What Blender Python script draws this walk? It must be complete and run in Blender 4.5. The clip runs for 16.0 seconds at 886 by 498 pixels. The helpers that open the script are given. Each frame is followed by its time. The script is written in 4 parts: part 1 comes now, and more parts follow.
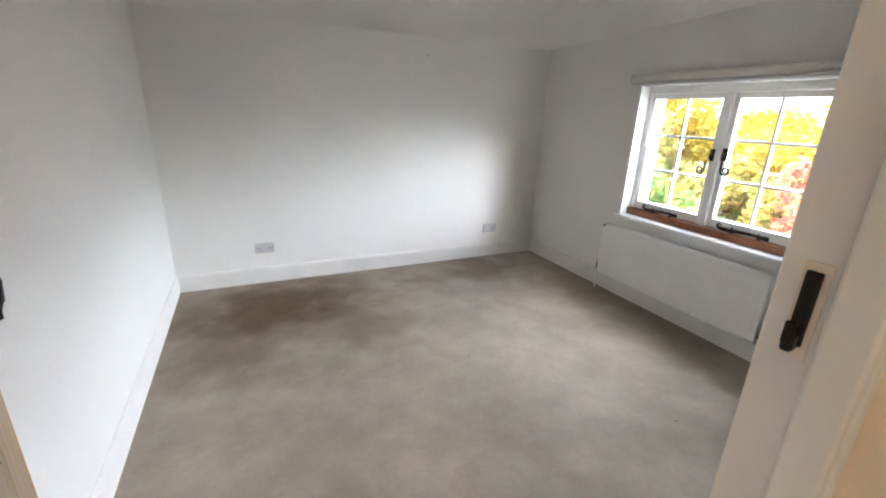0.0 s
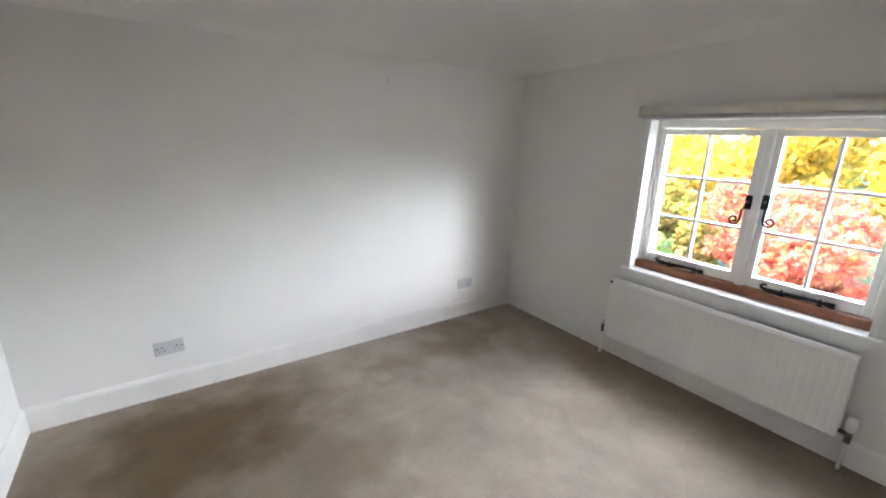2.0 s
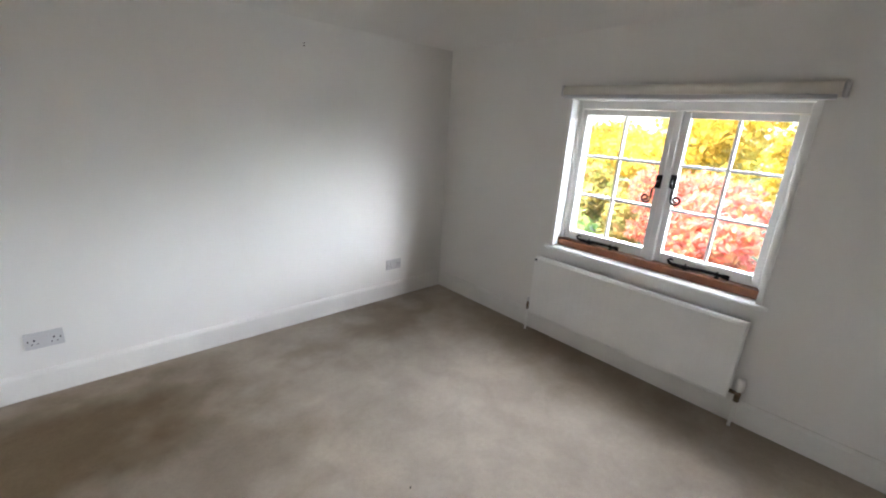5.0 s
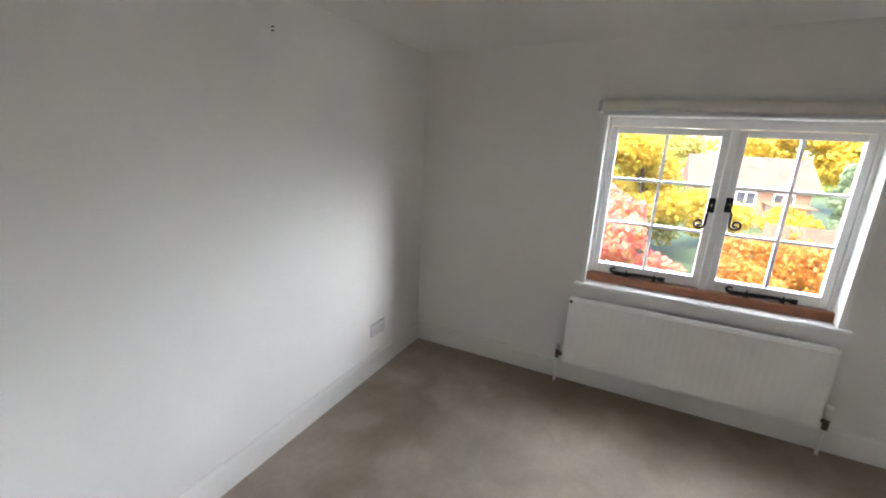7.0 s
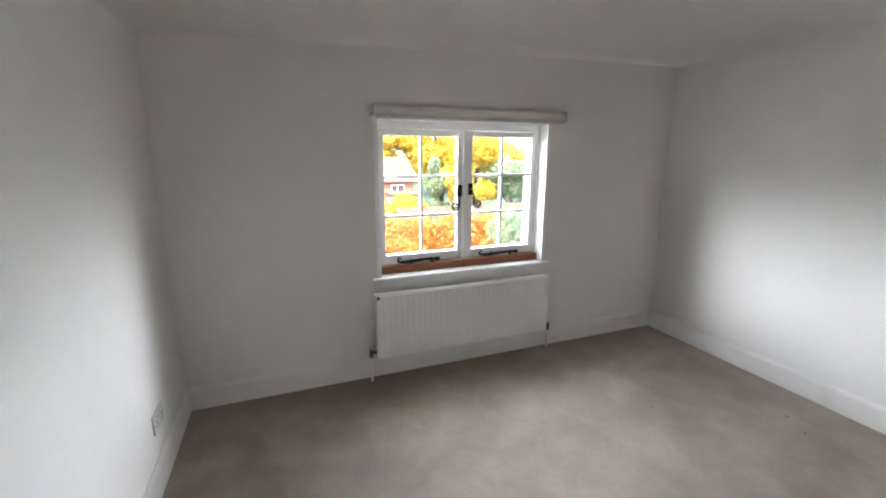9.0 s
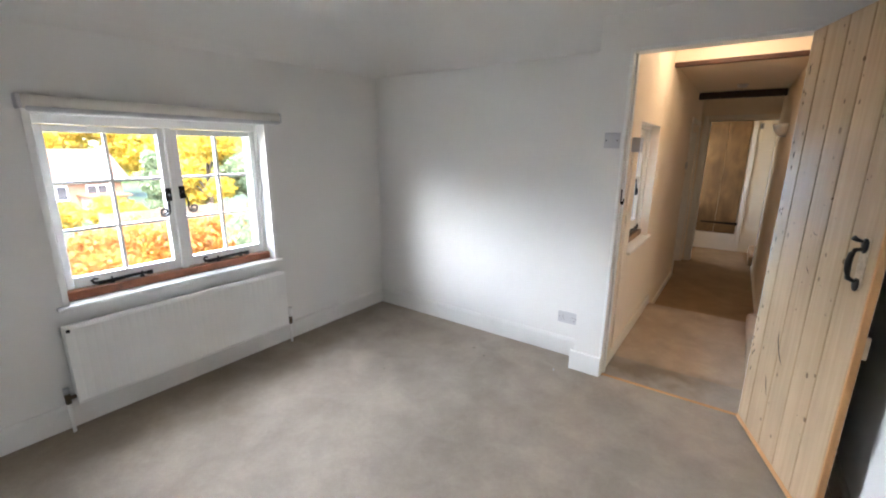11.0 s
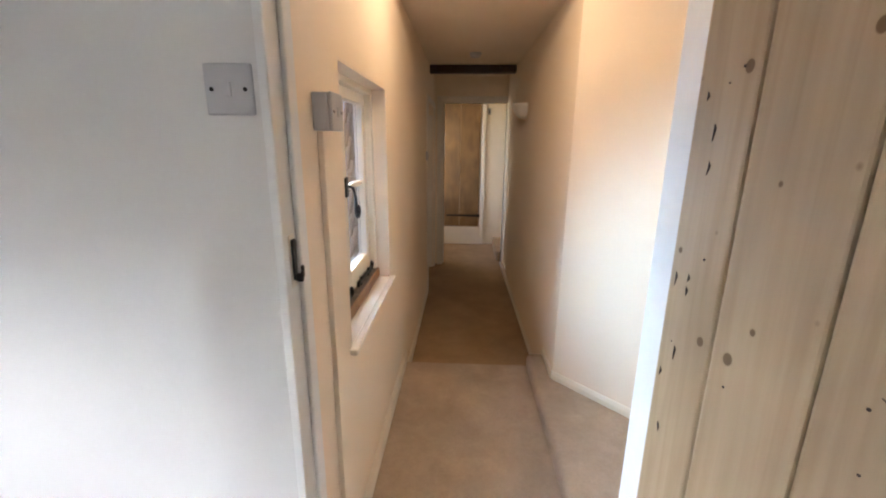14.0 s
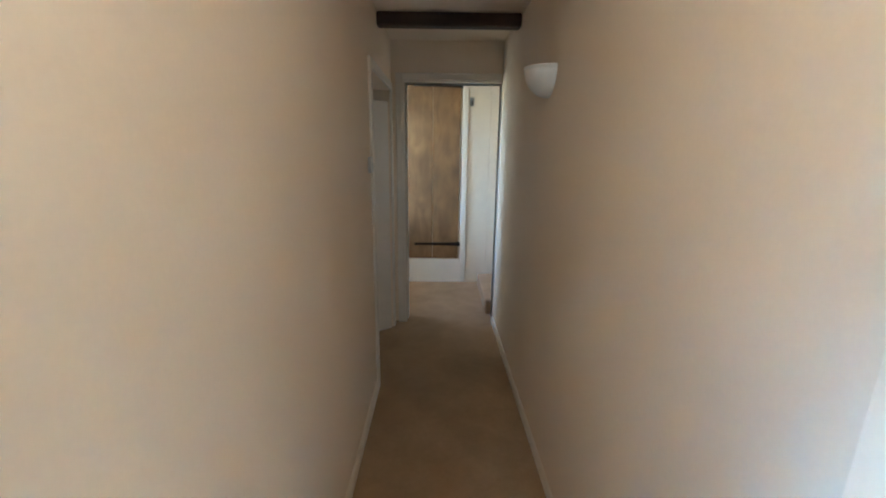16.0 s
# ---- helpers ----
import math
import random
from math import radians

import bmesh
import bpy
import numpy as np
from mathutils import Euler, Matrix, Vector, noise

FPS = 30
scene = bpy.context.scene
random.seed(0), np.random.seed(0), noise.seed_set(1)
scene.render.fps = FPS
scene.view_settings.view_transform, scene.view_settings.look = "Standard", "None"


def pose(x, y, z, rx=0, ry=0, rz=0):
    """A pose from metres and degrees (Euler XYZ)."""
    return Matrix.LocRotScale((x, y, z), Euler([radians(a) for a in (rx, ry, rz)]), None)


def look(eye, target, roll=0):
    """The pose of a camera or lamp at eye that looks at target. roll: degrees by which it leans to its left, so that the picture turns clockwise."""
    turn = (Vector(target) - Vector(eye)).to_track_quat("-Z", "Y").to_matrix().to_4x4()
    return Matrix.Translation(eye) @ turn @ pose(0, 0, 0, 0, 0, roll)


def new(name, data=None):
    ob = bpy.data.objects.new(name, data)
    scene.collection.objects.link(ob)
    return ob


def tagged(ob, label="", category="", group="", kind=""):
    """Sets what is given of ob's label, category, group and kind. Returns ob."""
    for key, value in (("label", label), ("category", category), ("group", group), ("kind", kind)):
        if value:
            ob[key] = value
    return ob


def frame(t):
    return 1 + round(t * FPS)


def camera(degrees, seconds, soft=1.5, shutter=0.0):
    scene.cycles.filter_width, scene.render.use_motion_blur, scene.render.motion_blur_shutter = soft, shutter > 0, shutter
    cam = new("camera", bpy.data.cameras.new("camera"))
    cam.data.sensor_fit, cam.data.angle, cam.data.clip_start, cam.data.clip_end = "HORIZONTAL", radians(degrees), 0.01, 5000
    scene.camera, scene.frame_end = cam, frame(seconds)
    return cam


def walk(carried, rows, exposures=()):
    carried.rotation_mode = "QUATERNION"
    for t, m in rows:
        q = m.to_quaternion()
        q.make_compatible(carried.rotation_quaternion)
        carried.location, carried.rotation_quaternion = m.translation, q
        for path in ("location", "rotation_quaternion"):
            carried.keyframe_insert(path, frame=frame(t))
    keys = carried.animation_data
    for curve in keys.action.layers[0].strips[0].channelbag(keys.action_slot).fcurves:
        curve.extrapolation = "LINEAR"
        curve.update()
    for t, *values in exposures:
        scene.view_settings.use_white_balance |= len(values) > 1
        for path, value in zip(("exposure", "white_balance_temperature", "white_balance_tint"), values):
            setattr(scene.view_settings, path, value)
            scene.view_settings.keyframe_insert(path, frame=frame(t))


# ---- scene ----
cam = camera(93.7, 16.0, 2.0)
PATH = [
    (0, (0.077, 0.151, 1.433), (0.888, 1.869, 0.809), 2.1),
    (0.5, (0.191, 0.356, 1.476), (0.825, 2.153, 0.869), 2.2),
    (1, (0.174, 0.617, 1.541), (0.85, 2.409, 0.966), 2.3),
    (1.5, (0.203, 0.891, 1.546), (1.039, 2.624, 1.002), 1.9),
    (2, (0.178, 1.063, 1.544), (1.285, 2.643, 1.015), 1.6),
    (2.5, (0.188, 1.089, 1.561), (1.537, 2.466, 1.029), 1.2),
    (3, (0.232, 1.03, 1.548), (1.778, 2.188, 1.026), 1.4),
    (3.5, (0.273, 0.975, 1.54), (1.933, 1.96, 1.016), 1.7),
    (4, (0.287, 0.954, 1.542), (1.979, 1.877, 1.007), 2.1),
    (4.5, (0.318, 0.968, 1.531), (1.895, 2.06, 0.967), 2.7),
    (5, (0.301, 1.05, 1.48), (1.62, 2.436, 0.898), 3.7),
    (5.2, (0.293, 1.104, 1.453), (1.518, 2.578, 0.883), 3.7),
    (7.3, (0.234, 2.556, 1.512), (2.071, 3.162, 1.005), 2.6),
    (7.5, (0.215, 2.676, 1.506), (2.099, 3.124, 1.006), 2.4),
    (8, (0.248, 2.901, 1.442), (2.194, 2.969, 0.987), 1.4),
    (8.5, (0.325, 3.082, 1.442), (2.247, 2.744, 1.005), 0.6),
    (9, (0.292, 3.16, 1.465), (2.11, 2.455, 1.023), 0.1),
    (9.5, (0.166, 3.264, 1.472), (1.831, 2.246, 1.036), -0.1),
    (10, (0.042, 3.212, 1.51), (1.533, 1.953, 1.076), 0.1),
    (10.2, (0.016, 3.196, 1.527), (1.422, 1.842, 1.09), 0.4),
    (12.3, (0.063, 2.656, 1.492), (0.779, 0.866, 0.961), 0.0),
    (12.5, (0.108, 2.504, 1.486), (0.73, 0.682, 0.944), 0.1),
    (13, (0.152, 2.085, 1.476), (0.573, 0.21, 0.92), 0.2),
    (13.5, (0.185, 1.661, 1.489), (0.423, -0.246, 0.937), 0.5),
    (14, (0.266, 1.204, 1.489), (0.357, -0.729, 0.982), 0.5),
    (14.5, (0.279, 0.782, 1.484), (0.295, -1.154, 0.983), 0.5),
    (15, (0.235, 0.312, 1.489), (0.228, -1.626, 0.996), 0.5),
    (15.5, (0.258, -0.187, 1.466), (0.206, -2.129, 0.991), 0.6),
    (16, (0.237, -0.629, 1.447), (0.219, -2.57, 0.964), 0.7),
]
walk(cam, [(t, look(eye, target, roll)) for t, eye, target, roll in PATH],
     ((0, 4.5, 6500, 10), (2.5, 4.4, 6500, 10), (5, 4.3, 6500, 10), (8, 4.12, 6600, 9), (10, 4.5, 6400, 10), (12.5, 4.65, 6300, 10), (14, 4.7, 6500, 13), (15, 4.65, 5250, 2), (15.5, 4.65, 5650, 4), (16, 5.0, 4850, -2)))

# ---- world, sun, window light ----
W = bpy.data.worlds.new("world")
scene.world = W
W.use_nodes = True
wn = W.node_tree
sky = wn.nodes.new("ShaderNodeTexSky")
sky.sky_type = "NISHITA"
sky.sun_disc = False
sky.sun_elevation = radians(53)
sky.sun_rotation = radians(301)
sky.air_density, sky.dust_density, sky.ozone_density = 1.0, 2.5, 1.0
wn.links.new(sky.outputs[0], wn.nodes["Background"].inputs[0])
wn.nodes["Background"].inputs[1].default_value = 0.15
sun = new("sun", bpy.data.lights.new("sun", "SUN"))
sun.data.energy, sun.data.angle, sun.data.color = 1.2, radians(40), (1.0, 0.97, 0.92)
sun.matrix_world = look((0, 0, 0), (0.50, -0.30, -0.80))


def window_lamp(name, m, w, h, watts, colour, spread=170):
    d = bpy.data.lights.new(name, "AREA")
    d.shape, d.size, d.size_y, d.energy, d.color, d.spread = "RECTANGLE", w, h, watts, colour, radians(spread)
    ob = new(name, d)
    ob.matrix_world = m
    return ob


def aimed(x, y, z, azimuth, tilt):
    """A pose at the given place that looks into the house; azimuth: degrees from west towards north."""
    a, e = radians(azimuth), radians(tilt)
    return look((x, y, z), (x - math.cos(a) * math.cos(e), y + math.sin(a) * math.cos(e), z + math.sin(e)))


# daylight of the low sky falling through the bedroom window, to both sides
SKYBLUE = (0.89, 0.925, 1.0)
for azimuth, watts in ((66, 0.28), (44, 0.28), (22, 0.28), (0, 0.28), (-22, 0.22), (-44, 0.25), (-66, 0.23)):
    a = radians(azimuth)
    window_lamp("sky_light_bedroom", aimed(3.0 + 0.45 * math.cos(a), 1.985 - 0.45 * math.sin(a), 1.32, azimuth, -17), 0.12 + 1.1 * math.cos(a), 0.95, watts, SKYBLUE, 28)
# the higher sky, falling on the floor
window_lamp("sky_light_bedroom", aimed(3.34, 1.985, 1.80, 0, -48), 1.2, 0.6, 0.62, SKYBLUE, 56)
# daylight that the small passage window lets in
window_lamp("sky_light_passage", aimed(0.95, -0.48, 1.28, 12, -18), 0.34, 0.5, 0.47, (0.48, 0.73, 1.0), 78)
# warm fill lamp added in an unseen opening to brighten the landing
window_lamp("landing_fill", look((1.15, -4.9, 1.4), (0, -4.95, 1.45)), 0.7, 1.1, 0.24, (1.0, 0.82, 0.60), 150)
# warm electric light on the ceiling of the upper passage
LAMP_AT = (0.24, -0.72, 2.42)
bulb = new("ceiling_bulb", bpy.data.lights.new("ceiling_bulb", "POINT"))
bulb.data.energy, bulb.data.color, bulb.data.shadow_soft_size = 0.50, (1.0, 0.77, 0.53), 0.05
bulb.matrix_world = Matrix.Translation((LAMP_AT[0], LAMP_AT[1], LAMP_AT[2] - 0.10))
for name, m, w, h in (("portal_bedroom", look((3.20, 1.985, 1.2), (2.0, 1.985, 1.2)), 1.3, 1.1), ("portal_passage", look((0.95, -0.48, 1.25), (0, -0.48, 1.25)), 0.9, 1.1),
                      ("portal_landing", look((1.22, -4.9, 1.38), (0, -4.9, 1.38)), 0.8, 1.3)):
    window_lamp(name, m, w, h, 1, (1, 1, 1), 180).data.cycles.is_portal = True

# ---- materials ----


def mat(name, base, rough=0.6, metal=0.0, var=0.06, scale=4.0, fine=120.0, bump=0.1, depth=0.002, spec=0.5, tint=None):
    """A surface with broad stains, fine grain and relief. base: linear colour."""
    m = bpy.data.materials.new(name)
    m.use_nodes = True
    nt = m.node_tree
    b = nt.nodes["Principled BSDF"]
    b.inputs["Metallic"].default_value = metal
    b.inputs["Specular IOR Level"].default_value = spec
    co = nt.nodes.new("ShaderNodeTexCoord")
    n1 = nt.nodes.new("ShaderNodeTexNoise")
    n1.inputs["Scale"].default_value, n1.inputs["Detail"].default_value = scale, 5
    n2 = nt.nodes.new("ShaderNodeTexNoise")
    n2.inputs["Scale"].default_value, n2.inputs["Detail"].default_value = fine, 3
    geo = nt.nodes.new("ShaderNodeNewGeometry")
    for n in (n1, n2):
        nt.links.new(geo.outputs["Position"], n.inputs["Vector"])
    add = nt.nodes.new("ShaderNodeMath")
    add.operation = "MULTIPLY_ADD"
    add.inputs[1].default_value = 0.35
    nt.links.new(n2.outputs[0], add.inputs[0])
    nt.links.new(n1.outputs[0], add.inputs[2])
    ramp = nt.nodes.new("ShaderNodeValToRGB")
    lo = tint or [c * (1 - var * 2) for c in base]
    hi = [min(1, c * (1 + var)) for c in base]
    ramp.color_ramp.elements[0].position, ramp.color_ramp.elements[1].position = 0.42, 0.85
    ramp.color_ramp.elements[0].color, ramp.color_ramp.elements[1].color = (*lo, 1), (*hi, 1)
    nt.links.new(add.outputs[0], ramp.inputs[0])
    nt.links.new(ramp.outputs[0], b.inputs["Base Color"])
    rr = nt.nodes.new("ShaderNodeMapRange")
    rr.inputs[3].default_value, rr.inputs[4].default_value = max(0.02, rough - 0.08), min(1, rough + 0.08)
    nt.links.new(n1.outputs[0], rr.inputs[0])
    nt.links.new(rr.outputs[0], b.inputs["Roughness"])
    bp = nt.nodes.new("ShaderNodeBump")
    bp.inputs["Strength"].default_value, bp.inputs["Distance"].default_value = bump, depth
    nt.links.new(n2.outputs[0], bp.inputs["Height"])
    nt.links.new(bp.outputs[0], b.inputs["Normal"])
    return m


def carpet_mat(name, base):
    """Short-pile carpet, trodden and stained brown in places."""
    m = mat(name, base, 0.95, 0, 0.09, 2.2, 420.0, 0.6, 0.004, 0.1)
    nt = m.node_tree
    b = nt.nodes["Principled BSDF"]
    plain = b.inputs["Base Color"].links[0].from_socket
    geo = nt.nodes.new("ShaderNodeNewGeometry")
    warp = nt.nodes.new("ShaderNodeTexNoise")
    warp.inputs["Scale"].default_value, warp.inputs["Detail"].default_value = 3.2, 8
    nt.links.new(geo.outputs["Position"], warp.inputs["Vector"])
    off = nt.nodes.new("ShaderNodeVectorMath")
    off.operation = "MULTIPLY_ADD"
    off.inputs[1].default_value = (0.9, 0.9, 0.0)
    nt.links.new(warp.outputs["Color"], off.inputs[0])
    nt.links.new(geo.outputs["Position"], off.inputs[2])
    total = None
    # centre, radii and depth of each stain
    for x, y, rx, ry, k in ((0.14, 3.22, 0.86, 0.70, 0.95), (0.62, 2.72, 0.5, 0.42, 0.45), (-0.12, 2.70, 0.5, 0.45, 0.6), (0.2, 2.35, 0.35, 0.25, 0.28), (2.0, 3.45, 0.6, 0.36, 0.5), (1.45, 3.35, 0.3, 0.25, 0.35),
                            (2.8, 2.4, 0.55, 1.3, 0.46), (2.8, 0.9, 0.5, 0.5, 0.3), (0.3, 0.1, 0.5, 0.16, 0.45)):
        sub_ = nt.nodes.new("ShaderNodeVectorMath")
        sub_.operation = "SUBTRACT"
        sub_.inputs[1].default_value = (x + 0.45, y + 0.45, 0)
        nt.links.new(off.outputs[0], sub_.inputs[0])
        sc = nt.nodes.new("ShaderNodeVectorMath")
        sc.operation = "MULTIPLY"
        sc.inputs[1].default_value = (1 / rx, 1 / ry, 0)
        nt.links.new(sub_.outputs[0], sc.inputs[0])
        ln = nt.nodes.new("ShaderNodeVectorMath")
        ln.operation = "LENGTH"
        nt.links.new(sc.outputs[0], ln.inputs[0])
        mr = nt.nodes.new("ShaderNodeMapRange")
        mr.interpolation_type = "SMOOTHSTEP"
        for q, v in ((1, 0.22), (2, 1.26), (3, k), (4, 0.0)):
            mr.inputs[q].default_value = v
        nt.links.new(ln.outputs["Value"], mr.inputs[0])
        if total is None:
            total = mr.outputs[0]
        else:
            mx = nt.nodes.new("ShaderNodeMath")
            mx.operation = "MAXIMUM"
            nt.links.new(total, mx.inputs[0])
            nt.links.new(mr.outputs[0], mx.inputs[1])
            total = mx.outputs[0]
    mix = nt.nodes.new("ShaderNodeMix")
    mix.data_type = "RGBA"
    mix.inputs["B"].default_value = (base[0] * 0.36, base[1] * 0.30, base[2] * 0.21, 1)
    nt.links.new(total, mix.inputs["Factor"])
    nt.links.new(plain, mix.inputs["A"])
    # trodden blotches and scattered tufts
    worn = mix.outputs["Result"]
    for scale, detail, lo, hi in ((5.5, 9, 0.93, 1.06), (38.0, 4, 0.97, 1.03), (260.0, 2, 0.93, 1.07)):
        n = nt.nodes.new("ShaderNodeTexNoise")
        n.inputs["Scale"].default_value, n.inputs["Detail"].default_value, n.inputs["Distortion"].default_value = scale, detail, 0.5
        nt.links.new(geo.outputs["Position"], n.inputs["Vector"])
        q = nt.nodes.new("ShaderNodeMapRange")
        for k, v in ((1, 0.36), (2, 0.64), (3, lo), (4, hi)):
            q.inputs[k].default_value = v
        nt.links.new(n.outputs[0], q.inputs[0])
        mul = nt.nodes.new("ShaderNodeMix")
        mul.data_type, mul.blend_type = "RGBA", "MULTIPLY"
        mul.inputs["Factor"].default_value = 1.0
        nt.links.new(worn, mul.inputs["A"])
        nt.links.new(q.outputs[0], mul.inputs["B"])
        worn = mul.outputs["Result"]
    nt.links.new(worn, b.inputs["Base Color"])
    return m


def pine_mat(name, pale, dark, rough=0.5, grain_x=45, grain_z=1.6, knots=0.17, cloudy=0.45):
    """Sawn pine: long grain, round knots, each board a little different."""
    m = bpy.data.materials.new(name)
    m.use_nodes = True
    nt = m.node_tree
    b = nt.nodes["Principled BSDF"]
    b.inputs["Roughness"].default_value = rough
    co = nt.nodes.new("ShaderNodeTexCoord")
    info = nt.nodes.new("ShaderNodeObjectInfo")
    shift = nt.nodes.new("ShaderNodeVectorMath")
    shift.operation = "MULTIPLY_ADD"
    shift.inputs[1].default_value = (3.0, 3.0, 7.0)
    nt.links.new(info.outputs["Random"], shift.inputs[0])
    nt.links.new(co.outputs["Object"], shift.inputs[2])

    def stretched(v):
        mp = nt.nodes.new("ShaderNodeVectorMath")
        mp.operation = "MULTIPLY"
        mp.inputs[1].default_value = v
        nt.links.new(shift.outputs[0], mp.inputs[0])
        return mp.outputs[0]

    grain = nt.nodes.new("ShaderNodeTexNoise")
    grain.inputs["Scale"].default_value, grain.inputs["Detail"].default_value, grain.inputs["Distortion"].default_value = 1.0, 6, 0.6
    nt.links.new(stretched((grain_x, grain_x, grain_z)), grain.inputs["Vector"])
    cloud = nt.nodes.new("ShaderNodeTexNoise")
    cloud.inputs["Scale"].default_value = 3.0
    nt.links.new(shift.outputs[0], cloud.inputs["Vector"])
    knot = nt.nodes.new("ShaderNodeTexVoronoi")
    knot.inputs["Scale"].default_value = 1.0
    knot.inputs["Randomness"].default_value = 1.0
    nt.links.new(stretched((17, 0.01, 12.0)), knot.inputs["Vector"])
    size = nt.nodes.new("ShaderNodeSeparateColor")
    nt.links.new(knot.outputs["Color"], size.inputs[0])
    lim = nt.nodes.new("ShaderNodeMath")
    lim.operation = "MULTIPLY"
    lim.inputs[1].default_value = knots
    nt.links.new(size.outputs[0], lim.inputs[0])
    hit = nt.nodes.new("ShaderNodeMath")
    hit.operation = "SUBTRACT"
    nt.links.new(lim.outputs[0], hit.inputs[0])
    nt.links.new(knot.outputs["Distance"], hit.inputs[1])
    kr = nt.nodes.new("ShaderNodeMapRange")
    kr.inputs[1].default_value, kr.inputs[2].default_value = 0.0, 0.035
    nt.links.new(hit.outputs[0], kr.inputs[0])
    ramp = nt.nodes.new("ShaderNodeValToRGB")
    ramp.color_ramp.elements[0].position, ramp.color_ramp.elements[1].position = 0.3, 0.68
    ramp.color_ramp.elements[0].color, ramp.color_ramp.elements[1].color = (*dark, 1), (*pale, 1)
    nt.links.new(grain.outputs[0], ramp.inputs[0])
    tone = nt.nodes.new("ShaderNodeMix")
    tone.data_type, tone.blend_type = "RGBA", "MULTIPLY"
    tone.inputs["Factor"].default_value = cloudy
    nt.links.new(ramp.outputs[0], tone.inputs["A"])
    nt.links.new(cloud.outputs[0], tone.inputs["B"])
    mix = nt.nodes.new("ShaderNodeMix")
    mix.data_type = "RGBA"
    mix.inputs["B"].default_value = (dark[0] * 0.35, dark[1] * 0.3, dark[2] * 0.25, 1)
    nt.links.new(kr.outputs[0], mix.inputs["Factor"])
    nt.links.new(tone.outputs["Result"], mix.inputs["A"])
    nt.links.new(mix.outputs["Result"], b.inputs["Base Color"])
    bp = nt.nodes.new("ShaderNodeBump")
    bp.inputs["Strength"].default_value, bp.inputs["Distance"].default_value = 0.25, 0.002
    nt.links.new(grain.outputs[0], bp.inputs["Height"])
    nt.links.new(bp.outputs[0], b.inputs["Normal"])
    return m


def leaf_mat(name, a, b_, c):
    """Leaves: each one its own tone between three colours, letting some light through."""
    m = bpy.data.materials.new(name)
    m.use_nodes = True
    nt = m.node_tree
    b = nt.nodes["Principled BSDF"]
    b.inputs["Roughness"].default_value = 0.6
    geo = nt.nodes.new("ShaderNodeNewGeometry")
    ramp = nt.nodes.new("ShaderNodeValToRGB")
    ramp.color_ramp.elements[0].color, ramp.color_ramp.elements[1].color = (*a, 1), (*c, 1)
    ramp.color_ramp.elements.new(0.5).color = (*b_, 1)
    nt.links.new(geo.outputs["Random Per Island"], ramp.inputs[0])
    nt.links.new(ramp.outputs[0], b.inputs["Base Color"])
    tr = nt.nodes.new("ShaderNodeBsdfTranslucent")
    nt.links.new(ramp.outputs[0], tr.inputs["Color"])
    mx = nt.nodes.new("ShaderNodeMixShader")
    mx.inputs[0].default_value = 0.6
    nt.links.new(b.outputs[0], mx.inputs[1])
    nt.links.new(tr.outputs[0], mx.inputs[2])
    nt.links.new(mx.outputs[0], nt.nodes["Material Output"].inputs["Surface"])
    return m


def glass_mat():
    m = bpy.data.materials.new("window glass")
    m.use_nodes = True
    b = m.node_tree.nodes["Principled BSDF"]
    b.inputs["Base Color"].default_value = (1, 1, 1, 1)
    b.inputs["Transmission Weight"].default_value = 1.0
    b.inputs["Roughness"].default_value = 0.0
    b.inputs["IOR"].default_value = 1.45
    return m


GLASS = glass_mat()
PAINT = mat("white wall paint", (0.74, 0.72, 0.685), 0.7, 0, 0.015, 1.3, 90, 0.12, 0.002, 0.3)
CREAM = mat("cream wall paint", (0.86, 0.725, 0.565), 0.7, 0, 0.02, 1.3, 90, 0.12, 0.002, 0.3)
CEIL = mat("ceiling paint", (0.74, 0.72, 0.685), 0.75, 0, 0.015, 1.3, 90, 0.12, 0.002, 0.3)
GLOSS = mat("white gloss paint", (0.80, 0.79, 0.76), 0.32, 0, 0.02, 6, 50, 0.05, 0.001)
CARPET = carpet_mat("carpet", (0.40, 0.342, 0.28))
# same carpet again, with the passage's warm bounced light put into its colour
HALL_WARM = carpet_mat("carpet warmed by passage light", (0.47, 0.365, 0.27))
HALL_LOW = carpet_mat("brown carpet warmed by passage light", (0.37, 0.25, 0.15))
REVEAL = mat("cream eggshell paint", (0.83, 0.69, 0.54), 0.38, 0, 0.02, 3, 50, 0.08, 0.001)
# white woodwork whose colour carries some of the warm passage light
LINING = mat("white eggshell paint in warm light", (0.81, 0.74, 0.645), 0.4, 0, 0.02, 6, 50, 0.05, 0.001)
CREAMGLOSS = mat("cream gloss paint", (0.80, 0.71, 0.58), 0.35, 0, 0.02, 6, 50, 0.05, 0.001)
BOARD = mat("satin white woodwork", (0.73, 0.71, 0.675), 0.55, 0, 0.03, 5, 60, 0.08, 0.001)
IRON = mat("black iron", (0.012, 0.011, 0.011), 0.45, 0.5, 0.2, 30, 200, 0.4, 0.001)
BRASS = mat("tarnished brass", (0.16, 0.115, 0.075), 0.42, 0.7, 0.2, 20, 90)
DARKWOOD = mat("dark stained oak", (0.035, 0.018, 0.012), 0.6, 0, 0.3, 9, 90, 0.5, 0.004)
SILLWOOD = mat("varnished hardwood", (0.26, 0.085, 0.03), 0.4, 0, 0.2, 12, 90, 0.2, 0.002)
OAKSILL = pine_mat("orange hardwood", (0.40, 0.19, 0.07), (0.28, 0.12, 0.04), 0.4)
PLASTIC = mat("white plastic", (0.52, 0.51, 0.51), 0.35, 0, 0.02, 8, 200, 0.03, 0.0005)
REDBEAM = mat("red-brown oak", (0.085, 0.032, 0.018), 0.6, 0, 0.3, 9, 90, 0.5, 0.004)
